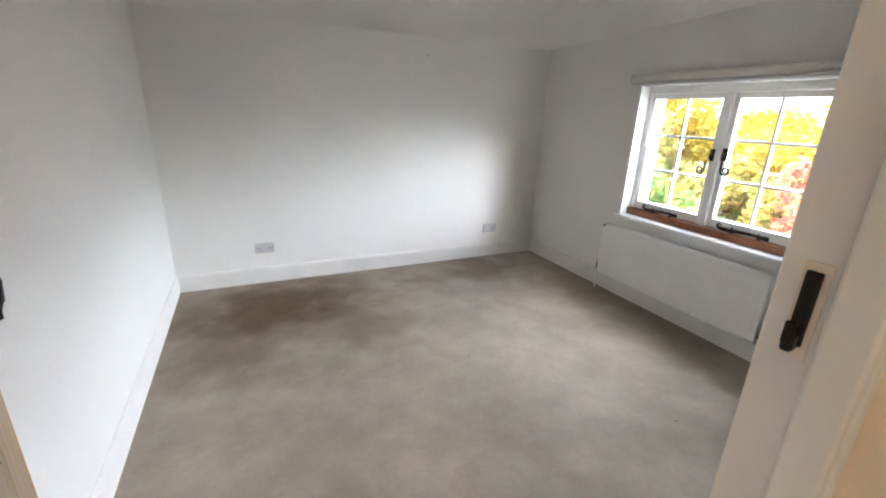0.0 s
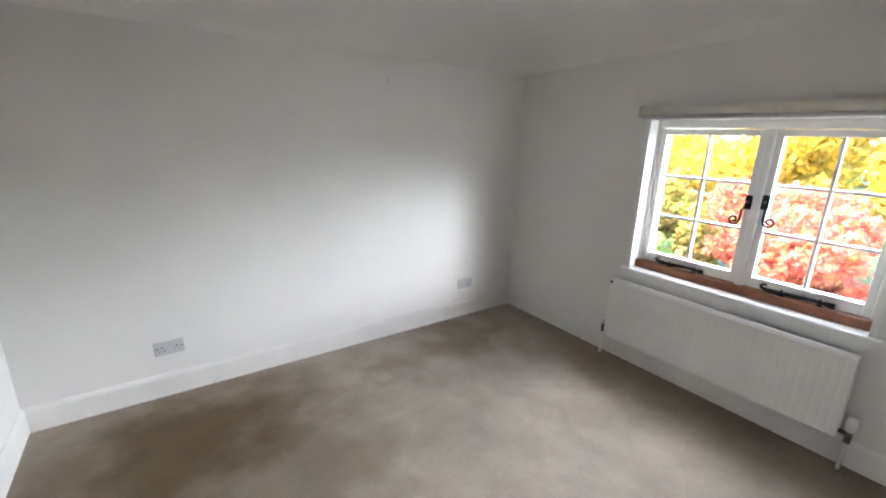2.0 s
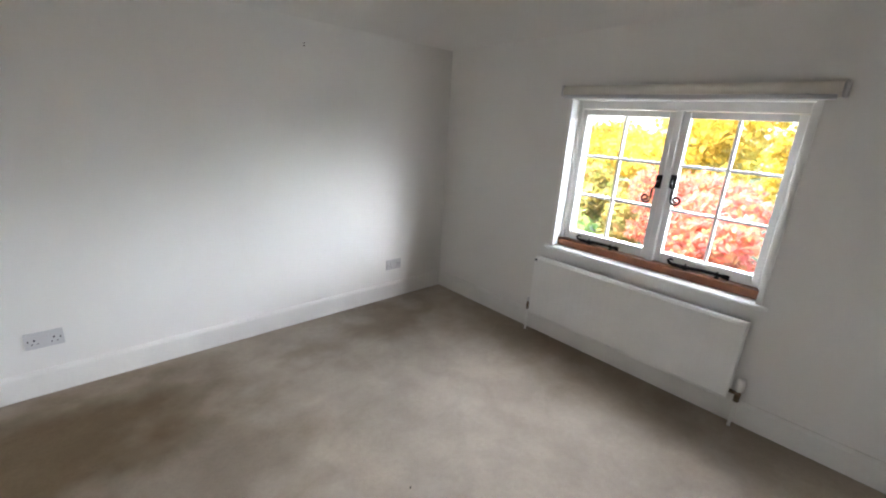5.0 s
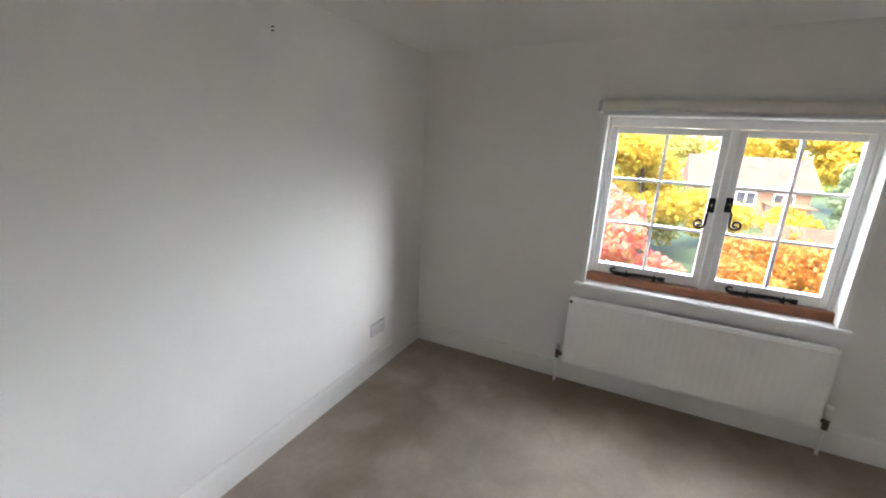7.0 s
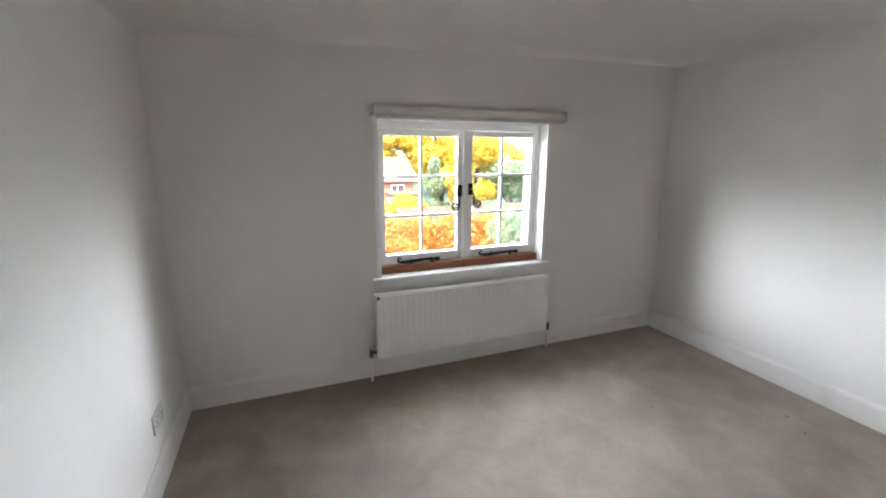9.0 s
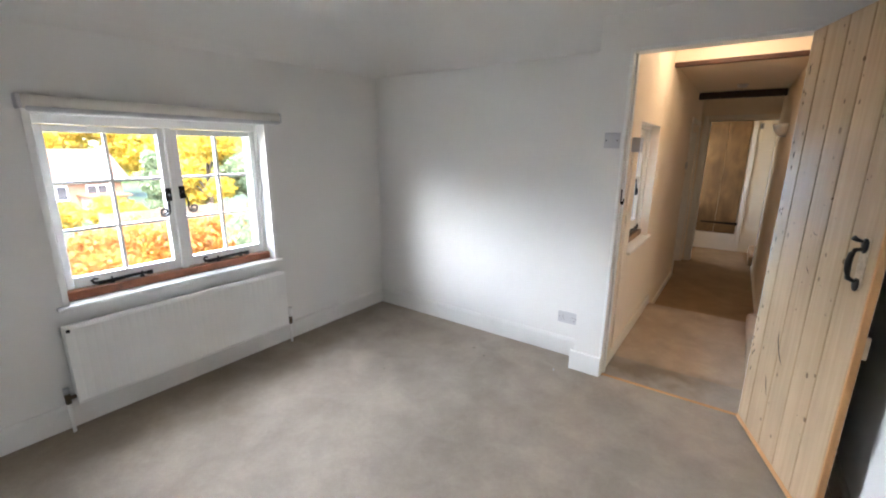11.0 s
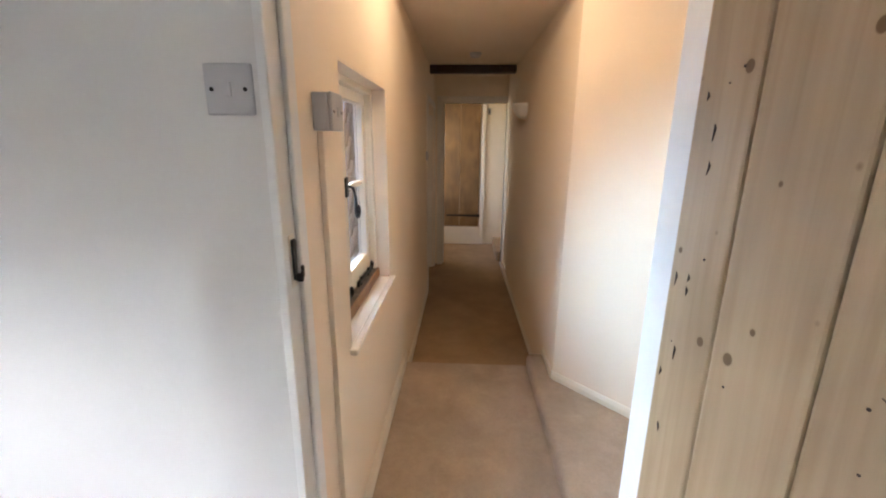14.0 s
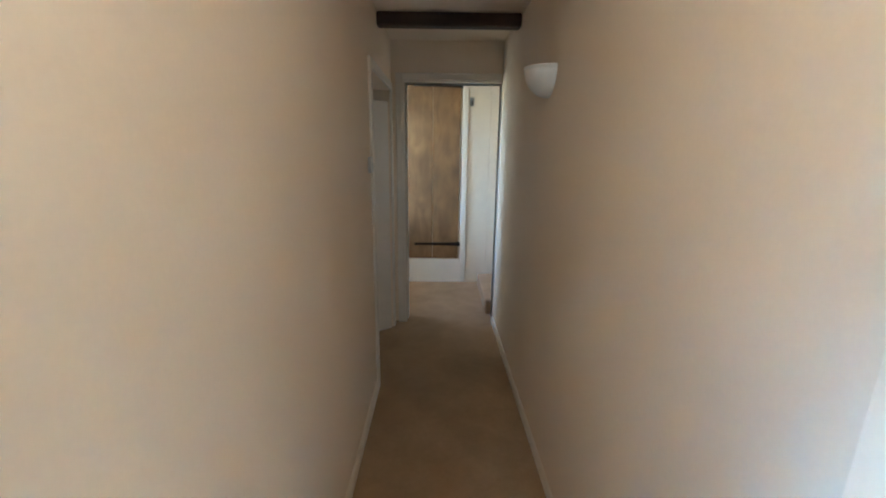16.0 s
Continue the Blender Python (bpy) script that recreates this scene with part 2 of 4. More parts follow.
# white paint of the wing; the blue of the sky light is in the colour
SKYLIT_WHITE = mat("white gloss paint tinted with sky light", (0.68, 0.83, 0.93), 0.32, 0, 0.03, 6, 50, 0.05, 0.001)
PINE = pine_mat("scrubbed pine", (0.60, 0.435, 0.27), (0.50, 0.35, 0.205), 0.5, 45, 1.6, 0.19, 0.35)
FRESH = pine_mat("fresh pine edge", (0.74, 0.39, 0.15), (0.64, 0.32, 0.115))
OLDPINE = pine_mat("dark waxed pine", (0.43, 0.25, 0.105), (0.25, 0.135, 0.055), 0.45, 9, 3.0, 0.1, 0.85)
SLATE = mat("dark slate", (0.06, 0.065, 0.075), 0.6, 0, 0.2, 8, 80, 0.3, 0.003)
TILE = mat("weathered clay tile", (0.20, 0.125, 0.095), 0.85, 0, 0.3, 9, 90, 0.4, 0.004)
BRICK = mat("painted brick with algae", (0.60, 0.63, 0.46), 0.8, 0, 0.2, 7, 90, 0.5, 0.004)
MORTAR = mat("grey mortar", (0.26, 0.26, 0.22), 0.9, 0, 0.15, 9, 120, 0.5, 0.004)
DARKIN = mat("dim interior", (0.03, 0.03, 0.035), 0.8, 0, 0.2, 3, 60, 0.05)
GRASS = mat("grass", (0.024, 0.040, 0.010), 0.9, 0, 0.25, 0.6, 14, 0.6, 0.03)
BARK = mat("bark", (0.06, 0.045, 0.035), 0.9, 0, 0.3, 6, 40, 0.8, 0.02)
RENDER = mat("pink rendered wall", (0.19, 0.10, 0.06), 0.85, 0, 0.1, 1, 12, 0.3, 0.01)
ROOFT = mat("red clay roof tiles", (0.095, 0.042, 0.026), 0.9, 0, 0.25, 2, 12, 0.5, 0.02)
FENCEW = mat("weathered fence boards", (0.11, 0.075, 0.05), 0.8, 0, 0.2, 2, 30, 0.3, 0.01)
YELLOW = leaf_mat("yellow autumn leaves", (0.46, 0.299, 0.023), (0.529, 0.368, 0.046), (0.345, 0.299, 0.0575))
ORANGE = leaf_mat("orange autumn leaves", (0.391, 0.161, 0.0287), (0.483, 0.23, 0.0403), (0.322, 0.138, 0.0345))
RED = leaf_mat("red autumn leaves", (0.58, 0.12, 0.10), (0.64, 0.20, 0.14), (0.50, 0.30, 0.10))
GREEN = leaf_mat("green leaves", (0.135, 0.243, 0.0675), (0.243, 0.365, 0.108), (0.392, 0.432, 0.121))
MIXED = leaf_mat("leaves turning yellow", (0.243, 0.311, 0.081), (0.432, 0.378, 0.0945), (0.499, 0.311, 0.108))
PINEG = leaf_mat("grey-green conifer needles", (0.135, 0.189, 0.108), (0.203, 0.27, 0.149), (0.27, 0.311, 0.189))

# ---- mesh helpers ----


def bm_box(bm, a, b):
    """An axis-parallel box between two corners."""
    lo = [min(p, q) for p, q in zip(a, b)]
    hi = [max(p, q) for p, q in zip(a, b)]
    vs = [bm.verts.new((x, y, z)) for x in (lo[0], hi[0]) for y in (lo[1], hi[1]) for z in (lo[2], hi[2])]
    for f in ((0, 1, 3, 2), (4, 6, 7, 5), (0, 4, 5, 1), (2, 3, 7, 6), (0, 2, 6, 4), (1, 5, 7, 3)):
        bm.faces.new([vs[i] for i in f])
    return bm


def boxes(*pairs):
    bm = bmesh.new()
    for a, b in pairs:
        bm_box(bm, a, b)
    return bm


def soft_box(a, b, r=0.003, seg=2):
    """A box with rounded edges."""
    bm = boxes((a, b))
    bmesh.ops.bevel(bm, geom=bm.edges[:], offset=r, segments=seg, profile=0.5, affect="EDGES")
    return bm


def prism(points, z0, z1):
    """A plan outline raised between two heights."""
    bm = bmesh.new()
    lo = [bm.verts.new((x, y, z0)) for x, y in points]
    hi = [bm.verts.new((x, y, z1)) for x, y in points]
    n = len(points)
    bm.faces.new(lo[::-1])
    bm.faces.new(hi)
    for i in range(n):
        bm.faces.new((lo[i], lo[(i + 1) % n], hi[(i + 1) % n], hi[i]))
    bmesh.ops.recalc_face_normals(bm, faces=bm.faces[:])
    return bm


def tube(path, r, sides=10, taper=None):
    """A round rod along a path; taper: radii point by point."""
    bm = bmesh.new()
    rings = []
    pts = [Vector(p) for p in path]
    for i, p in enumerate(pts):
        d = (pts[min(i + 1, len(pts) - 1)] - pts[max(i - 1, 0)]).normalized()
        up = Vector((0, 0, 1)) if abs(d.z) < 0.9 else Vector((1, 0, 0))
        u = d.cross(up).normalized()
        v = u.cross(d)
        rr = taper[i] if taper else r
        rings.append([bm.verts.new(p + (u * math.cos(2 * math.pi * k / sides) + v * math.sin(2 * math.pi * k / sides)) * rr) for k in range(sides)])
    for q, s in zip(rings, rings[1:]):
        for k in range(sides):
            bm.faces.new((q[k], q[(k + 1) % sides], s[(k + 1) % sides], s[k]))
    bm.faces.new(rings[0][::-1])
    bm.faces.new(rings[-1])
    bmesh.ops.recalc_face_normals(bm, faces=bm.faces[:])
    return bm


def moved(bm, m):
    bmesh.ops.transform(bm, matrix=m, verts=bm.verts[:])
    return bm


def merged(*bms):
    """Several pieces joined into one mesh."""
    out = bmesh.new()
    for b in bms:
        me = bpy.data.meshes.new("tmp")
        b.to_mesh(me)
        out.from_mesh(me)
        bpy.data.meshes.remove(me)
        b.free()
    return out


def mesh_of(name, bm, material, smooth=False):
    me = bpy.data.meshes.new(name)
    bm.to_mesh(me)
    bm.free()
    me.materials.append(material)
    if smooth:
        for p in me.polygons:
            p.use_smooth = True
    return me


def part(name, bm, material, parent=None, label="", smooth=False):
    ob = new(name, mesh_of(name, bm, material, smooth))
    if parent is not None:
        ob.parent = parent
    if label:
        tagged(ob, label)
    return ob


def structure(name, bm, material, label, category, smooth=False):
    return tagged(part(name, bm, material, None, "", smooth), label, category, "", "structure")


def thing(name, label, category, group="", at=(0, 0, 0), kind=""):
    e = new(name)
    e.empty_display_size = 0.1
    e.matrix_world = Matrix.Translation(at)
    return tagged(e, label, category, group, kind)


# ---- the bedroom's shell ----
XW, XE, YS, YN, YD = -0.53, 2.855, 0.215, 3.765, 0.395
YB = 0.30                                          # passage side of the door partition
ZC, ZS, ZF = 2.03, 2.13, 2.36                       # springing of the cove, over the doorway, flat ceiling
LOW = -0.15
WY0, WY1, WZ0, WZ1 = 1.37, 2.60, 0.665, 1.680      # bedroom window opening

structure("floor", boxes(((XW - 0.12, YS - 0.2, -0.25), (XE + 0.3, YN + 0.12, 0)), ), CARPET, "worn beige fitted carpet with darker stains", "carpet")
structure("wall_north", boxes(((XW - 0.12, YN, 0), (XE + 0.3, YN + 0.15, 2.5))), PAINT, "white painted plaster wall with small nail holes", "wall")
structure("wall_west", boxes(((XW - 0.12, YB, 0), (XW, YN, 2.5))), PAINT, "white painted plaster wall", "wall")
structure("wall_east", boxes(((XE, YS, 0), (XE + 0.3, WY0, 2.5)), ((XE, WY1, 0), (XE + 0.3, YN, 2.5)),
                            ((XE, WY0, 0), (XE + 0.3, WY1, WZ0)), ((XE, WY0, WZ1), (XE + 0.3, WY1, 2.5))), PAINT, "white painted plaster wall round the window", "wall")
structure("wall_south", boxes(((0.825, 0.0, -0.2), (XE + 0.3, YS, 2.5))), PAINT, "white painted plaster wall beside the doorway", "wall")


def ceiling():
    """Flat ceiling whose edges slope down to the walls."""
    bm = bmesh.new()
    prof = [(-0.05, ZC - 0.06), (-0.006, ZC - 0.06), (-0.001, ZC)] + [(-0.001 + 0.50 * (1 - math.cos(a * math.pi / 24)), ZC + 0.33 * math.sin(a * math.pi / 24)) for a in range(1, 13)] + [(0.9, ZF)]
    loops = []
    for d, z in prof:
        loops.append([bm.verts.new(p) for p in ((XW + d, YS + d, max(z, ZS)), (XE - d, YS + d, max(z, ZS)), (XE - d, YN - d, z), (XW + d, YN - d, z))])
    for a, b in zip(loops, loops[1:]):
        for k in range(4):
            bm.faces.new((a[k], a[(k + 1) % 4], b[(k + 1) % 4], b[k]))
    bm.faces.new(loops[-1])
    top = [bm.verts.new(p) for p in ((XW - 0.05, YS - 0.05, 2.52), (XE + 0.05, YS - 0.05, 2.52), (XE + 0.05, YN + 0.05, 2.52), (XW - 0.05, YN + 0.05, 2.52))]
    bm.faces.new(top)
    for k in range(4):
        bm.faces.new((loops[0][k], top[k], top[(k + 1) % 4], loops[0][(k + 1) % 4]))
    bmesh.ops.recalc_face_normals(bm, faces=bm.faces[:])
    return bm


structure("ceiling", ceiling(), CEIL, "white ceiling curving down into the walls", "ceiling", True)
structure("roof", boxes(((XW - 0.6, -6.6, 2.56), (0.9, -0.02, 2.7)), ((XW - 0.6, -0.02, 2.56), (XE + 0.6, YN + 0.5, 2.7)), ((0.9, -6.6, 2.56), (2.3, -2.7, 2.7))), CEIL, "plain roof slab closing the house above", "roof")

# door partition between the bedroom and the passage
JE, JW, HEAD, PO = 0.63, -0.158, 2.072, 0.80
structure("wall_partition", boxes(((JE + 0.02, YB, -0.2), (0.825, YD, 2.5)), ((XW, YB, 0), (JW - 0.02, YD, 2.5)), ((JW - 0.02, YB, HEAD + 0.02), (JE + 0.02, YD, 2.5)),
                                 ((PO, 0.0, -0.2), (0.825, YB, 2.5))), PAINT, "white boxed-out partition round the doorway", "wall")
# ---- the passage's shell ----
PE, PW, PW2, PO = 0.645, -0.30, -0.266, 0.80
SPLAY, DX, DY, STEPH = -1.08, -0.674, -0.685, 0.09   # splayed corner, side door wall, raised step
FAR, SIDE = -4.248, -3.17                             # landing doorway, side doorway
CY0, CY1, CZ0, CZ1 = -0.885, -0.098, 0.767, 1.728     # passage window opening
STEP = -1.376
structure("passage_floor", boxes(((-1.0, STEP, -0.25), (PO, YD - 0.04, -0.003))), HALL_WARM, "beige fitted carpet of the upper passage", "carpet")
structure("passage_floor_low", boxes(((-1.6, -6.4, LOW - 0.1), (2.2, STEP, LOW))), HALL_LOW, "brown fitted carpet one step lower in the passage", "carpet")
structure("passage_wall_east", boxes(((PE, CY1, -0.25), (PO, YB, 2.5)), ((PE, CY0, -0.25), (PO, CY1, CZ0)), ((PE, CY0, CZ1), (PO, CY1, 2.5)),
                                    ((PE, SIDE, -0.25), (PO, CY0, 2.5)), ((PE, -4.12, 1.87), (PO, SIDE, 2.5)), ((PE, FAR, -0.25), (PO, -4.12, 2.5))), CREAM, "cream painted passage wall with a small window", "wall")
structure("passage_wall_west", merged(prism([(PW, SPLAY), (PW2, FAR), (PW2 - 0.12, FAR), (PW - 0.12, SPLAY)], -0.25, 2.5), prism([(PW, SPLAY), (DX, DY), (DX - 0.145, DY), (DX - 0.145, SPLAY)], 0, 2.5),
                                     boxes(((DX - 0.145, 0.24, 0), (DX, YB, 2.5)), ((DX - 0.145, DY, 2.07), (DX, 0.24, 2.5)))), CREAM, "cream painted passage wall with a splayed corner", "wall")
structure("passage_ceiling_high", boxes(((-0.9, -1.19, 2.42), (PO, YB, 2.5))), CREAM, "cream ceiling of the upper passage", "ceiling")
structure("passage_ceiling_low", boxes(((-0.9, FAR, 2.26), (PO, -1.19, 2.5))), CREAM, "cream ceiling of the lower passage", "ceiling")


def passage_step():
    bm = prism([(-0.187, YB), (-0.187, STEP + 0.01), (PW - 0.02, STEP + 0.01), (PW - 0.02, SPLAY + 0.02), (DX - 0.06, DY + 0.02), (DX - 0.06, YB)], 0, STEPH)
    top = [e for e in bm.edges if all(abs(v.co.z - STEPH) < 1e-5 and abs(v.co.x + 0.187) < 1e-4 for v in e.verts)]
    bmesh.ops.bevel(bm, geom=top, offset=0.03, segments=4, profile=0.5, affect="EDGES")
    return bm


structure("passage_step", passage_step(), HALL_WARM, "carpeted raised step along the passage", "step")
# ---- the far landing ----
FE, FW, FH, CUP = 0.532, -0.263, 1.942, -5.44
structure("landing_wall_north", boxes(((FE, FAR - 0.12, -0.25), (2.2, FAR, 2.5)), ((-1.6, FAR - 0.12, -0.25), (FW, FAR, 2.5)), ((FW, FAR - 0.12, FH), (FE, FAR, 2.5))), CREAM, "cream wall round the open doorway to the landing", "wall")
structure("landing_wall_south", boxes(((-1.6, CUP - 0.15, -0.25), (2.2, CUP, 2.5))), CREAM, "cream landing wall with a cupboard", "wall")
structure("landing_wall_west", boxes(((-0.95, CUP, -0.25), (-0.85, FAR - 0.12, 2.5))), CREAM, "cream landing wall", "wall")
# the opening is added out of view so that light reaches the landing
structure("landing_wall_east", boxes(((1.1, CUP, -0.25), (1.2, FAR - 0.12, 0.75)), ((1.1, CUP, 2.0), (1.2, FAR - 0.12, 2.5)), ((1.1, CUP, 0.75), (1.2, CUP + 0.06, 2.0)), ((1.1, FAR - 0.18, 0.75), (1.2, FAR - 0.12, 2.0))), CREAM, "cream landing wall with an added unseen opening for light", "wall")
structure("landing_ceiling", boxes(((-0.95, CUP, 2.26), (1.6, FAR - 0.12, 2.36))), CEIL, "white landing ceiling", "ceiling")
# side rooms that close the house
structure("side_room_wall", boxes(((PO, -2.9, -0.25), (2.1, -2.78, 2.5)), ((2.0, FAR, -0.25), (2.1, -2.9, 0.6)), ((2.0, FAR, 1.8), (2.1, -2.9, 2.5)), ((2.0, FAR, 0.6), (2.1, -2.9, 1.8)), ((PO, FAR, 2.26), (2.1, -2.9, 2.36))), PAINT, "plain white walls of the side room", "wall")
structure("west_room_wall", boxes(((-0.98, -1.1, 0), (-0.92, YB, 2.5)), ((-0.92, 0.28, 0), (DX - 0.147, YB, 2.5)), ((-0.92, -1.1, 0), (DX - 0.147, -0.9, 2.5))), PAINT, "plain white wall closing the room behind the door", "wall")

# ---- trim ----


def skirting(name, a, b, inward, h=0.14, d=0.016, z=0.0, label="white painted skirting board", paint=None):
    """A skirting board along the wall line a-b, standing into the room, with a chamfered top."""
    a, b, n = Vector((*a, 0)), Vector((*b, 0)), Vector((*inward, 0)).normalized()
    prof = [(0, 0), (d, 0), (d, h - 0.02), (d * 0.55, h - 0.004), (d * 0.3, h), (0, h)]
    bm = bmesh.new()
    ends = [[bm.verts.new(p + n * u + Vector((0, 0, z + w))) for u, w in prof] for p in (a, b)]
    k = len(prof)
    for i in range(k):
        bm.faces.new((ends[0][i], ends[0][(i + 1) % k], ends[1][(i + 1) % k], ends[1][i]))
    bm.faces.new(ends[0][::-1])
    bm.faces.new(ends[1])
    bmesh.ops.recalc_face_normals(bm, faces=bm.faces[:])
    return structure(name, bm, paint or BOARD, label, "skirting")


skirting("baseboard_north", (XW + 0.018, YN), (XE - 0.018, YN), (0, -1))
skirting("baseboard_east", (XE, YS + 0.018), (XE, YN), (-1, 0))
skirting("baseboard_west", (XW, YD), (XW, YN), (1, 0))
skirting("baseboard_south", (0.825, YS), (XE, YS), (0, 1))
skirting("baseboard_passage_east", (PE, STEP), (PE, YB), (-1, 0), 0.09, 0.016, label="cream painted skirting board", paint=CREAMGLOSS)
skirting("baseboard_passage_low_east", (PE, SIDE + 0.065), (PE, STEP), (-1, 0), 0.07, 0.014, LOW, label="cream painted skirting board", paint=CREAMGLOSS)
skirting("baseboard_passage_low_west", (PW2, FAR + 0.02), (PW - 0.002, STEP + 0.01), (1, 0), 0.06, 0.014, LOW, label="cream painted skirting board", paint=CREAMGLOSS)
skirting("baseboard_splay", (PW, SPLAY), (DX, DY), (0.72, 0.69), 0.05, 0.014, STEPH, label="cream painted skirting board", paint=CREAMGLOSS)
skirting("baseboard_step_end", (PW, STEP), (PW, SPLAY), (1, 0), 0.05, 0.014, STEPH, label="cream painted skirting board", paint=CREAMGLOSS)

structure("plinth_block", soft_box((JE + 0.005, YD, 0), (0.845, YD + 0.02, 0.14), 0.004), GLOSS, "white painted plinth at the foot of the boxed partition", "trim")
structure("threshold", soft_box((JW, 0.345, -0.003), (JE, 0.365, 0.006), 0.003), FRESH, "thin pine threshold strip across the doorway", "trim")


def door_lining(name, x0, x1, y0, y1, z0, head, paint, w=0.02, stop=True):
    e = thing(name, "white painted door lining with a stop bead", "door frame", kind="structure")
    part("jamb", soft_box((x1, y0, z0), (x1 + w, y1, head), 0.003), paint, e)
    part("jamb", soft_box((x0 - w, y0, z0), (x0, y1, head), 0.003), paint, e)
    part("head", soft_box((x0 - w, y0, head), (x1 + w, y1, head + w), 0.003), paint, e)
    if stop:
        ym = y0 + (y1 - y0) * 0.45
        part("stop_bead", soft_box((x1 - 0.012, y0 + 0.004, z0), (x1, ym, head - 0.001), 0.004), paint, e)
    return e


door_1 = door_lining("door_1", JW, JE, YB - 0.01, YD + 0.004, 0, HEAD, GLOSS)
door_2 = door_lining("door_2", FW, FE, FAR - 0.13, FAR + 0.015, LOW, FH, LINING)


def architrave(name, label, pieces, parent=None):
    e = thing(name, label, "architrave", kind="structure")
    for a, b in pieces:
        part("casing", soft_box(a, b, 0.006, 3), LINING, e)
    return e


architrave("architrave_landing", "white painted architrave round the landing doorway", (((FE + 0.02, FAR, LOW), (FE + 0.075, FAR + 0.022, FH + 0.075)), ((FW - 0.0, FAR, FH + 0.02), (FE + 0.02, FAR + 0.022, FH + 0.075))))
architrave("architrave_side", "white painted architrave round the side doorway", (((PE - 0.016, SIDE, LOW), (PE, SIDE + 0.06, 1.93)), ((PE - 0.016, -4.12, 1.87), (PE, SIDE, 1.93)), ((PE - 0.016, -4.18, LOW), (PE, -4.12, 1.93))))

# ---- bedroom window ----


def curl(centre, r0, turns, axis_u, axis_v, start, n=22):
    """Points of a scroll that tightens towards its centre."""
    u, v, c = Vector(axis_u), Vector(axis_v), Vector(centre)
    return [c + (u * math.cos(start + turns * 2 * math.pi * i / n) + v * math.sin(start + turns * 2 * math.pi * i / n)) * r0 * (1 - 0.75 * i / n) for i in range(n + 1)]


def window_handle(parent, at, side, scale=1.0):
    """A black iron monkey-tail fastener; side: +1 or -1 along the window."""
    x, y, z = at
    s_ = scale
    part("handle_plate", soft_box((x - 0.008, y - 0.013 * s_, z - 0.025 * s_), (x, y + 0.013 * s_, z + 0.035 * s_), 0.003), IRON, parent, "black iron plate")
    stem = [Vector((x - 0.012, y, z + 0.01)), Vector((x - 0.03, y, z + 0.005)), Vector((x - 0.035, y + side * 0.012 * s_, z - 0.03 * s_)), Vector((x - 0.035, y + side * 0.012 * s_, z - 0.065 * s_))]
    tail = curl((x - 0.035, y + side * 0.034 * s_, z - 0.07 * s_), 0.022 * s_, 1.4, (0, -side, 0), (0, 0, -1), 0)
    part("handle", tube(stem + tail, 0.005 * s_, 8), IRON, parent, "black iron handle with a curled tail", True)


def window_stay(parent, x, y0, y1, z):
    """A flat black iron stay bar with a curled, hooked end, lying on two pins."""
    d = 1 if y1 > y0 else -1
    n = 14
    bar = bmesh.new()
    rings = []
    for i in range(n + 1):
        q = i / n
        h = 0.013 if q < 0.12 else 0.0075 + 0.004 * q
        y, zz = y0 + (y1 - y0) * q, z + 0.004 * math.sin(q * 5.0)
        rings.append([bar.verts.new((x + a * 0.006, y, zz + b * h)) for a, b in ((-1, -0.6), (-0.6, -1), (0.6, -1), (1, -0.6), (1, 0.6), (0.6, 1), (-0.6, 1), (-1, 0.6))])
    for p, q in zip(rings, rings[1:]):
        for k in range(8):
            bar.faces.new((p[k], p[(k + 1) % 8], q[(k + 1) % 8], q[k]))
    bar.faces.new(rings[0][::-1])
    bar.faces.new(rings[-1])
    bmesh.ops.recalc_face_normals(bar, faces=bar.faces[:])
    hook = tube([(x, y1 - d * 0.004, z - 0.003), (x - 0.002, y1 + d * 0.016, z + 0.004), (x - 0.003, y1 + d * 0.022, z + 0.018), (x - 0.003, y1 + d * 0.010, z + 0.028), (x - 0.003, y1 - d * 0.006, z + 0.022)],
                0.008, 8, [0.010, 0.0095, 0.0085, 0.007, 0.005])
    part("stay_bar", merged(bar, hook), IRON, parent, "black iron window stay", True)
    for q in (0.2, 0.75):
        y = y0 + (y1 - y0) * q
        part("stay_pin", merged(soft_box((x - 0.006, y - 0.012, z - 0.020), (x + 0.02, y + 0.012, z - 0.010), 0.003), tube([(x, y, z - 0.012), (x, y, z + 0.020)], 0.005, 8)), IRON, parent, "black iron stay pin")


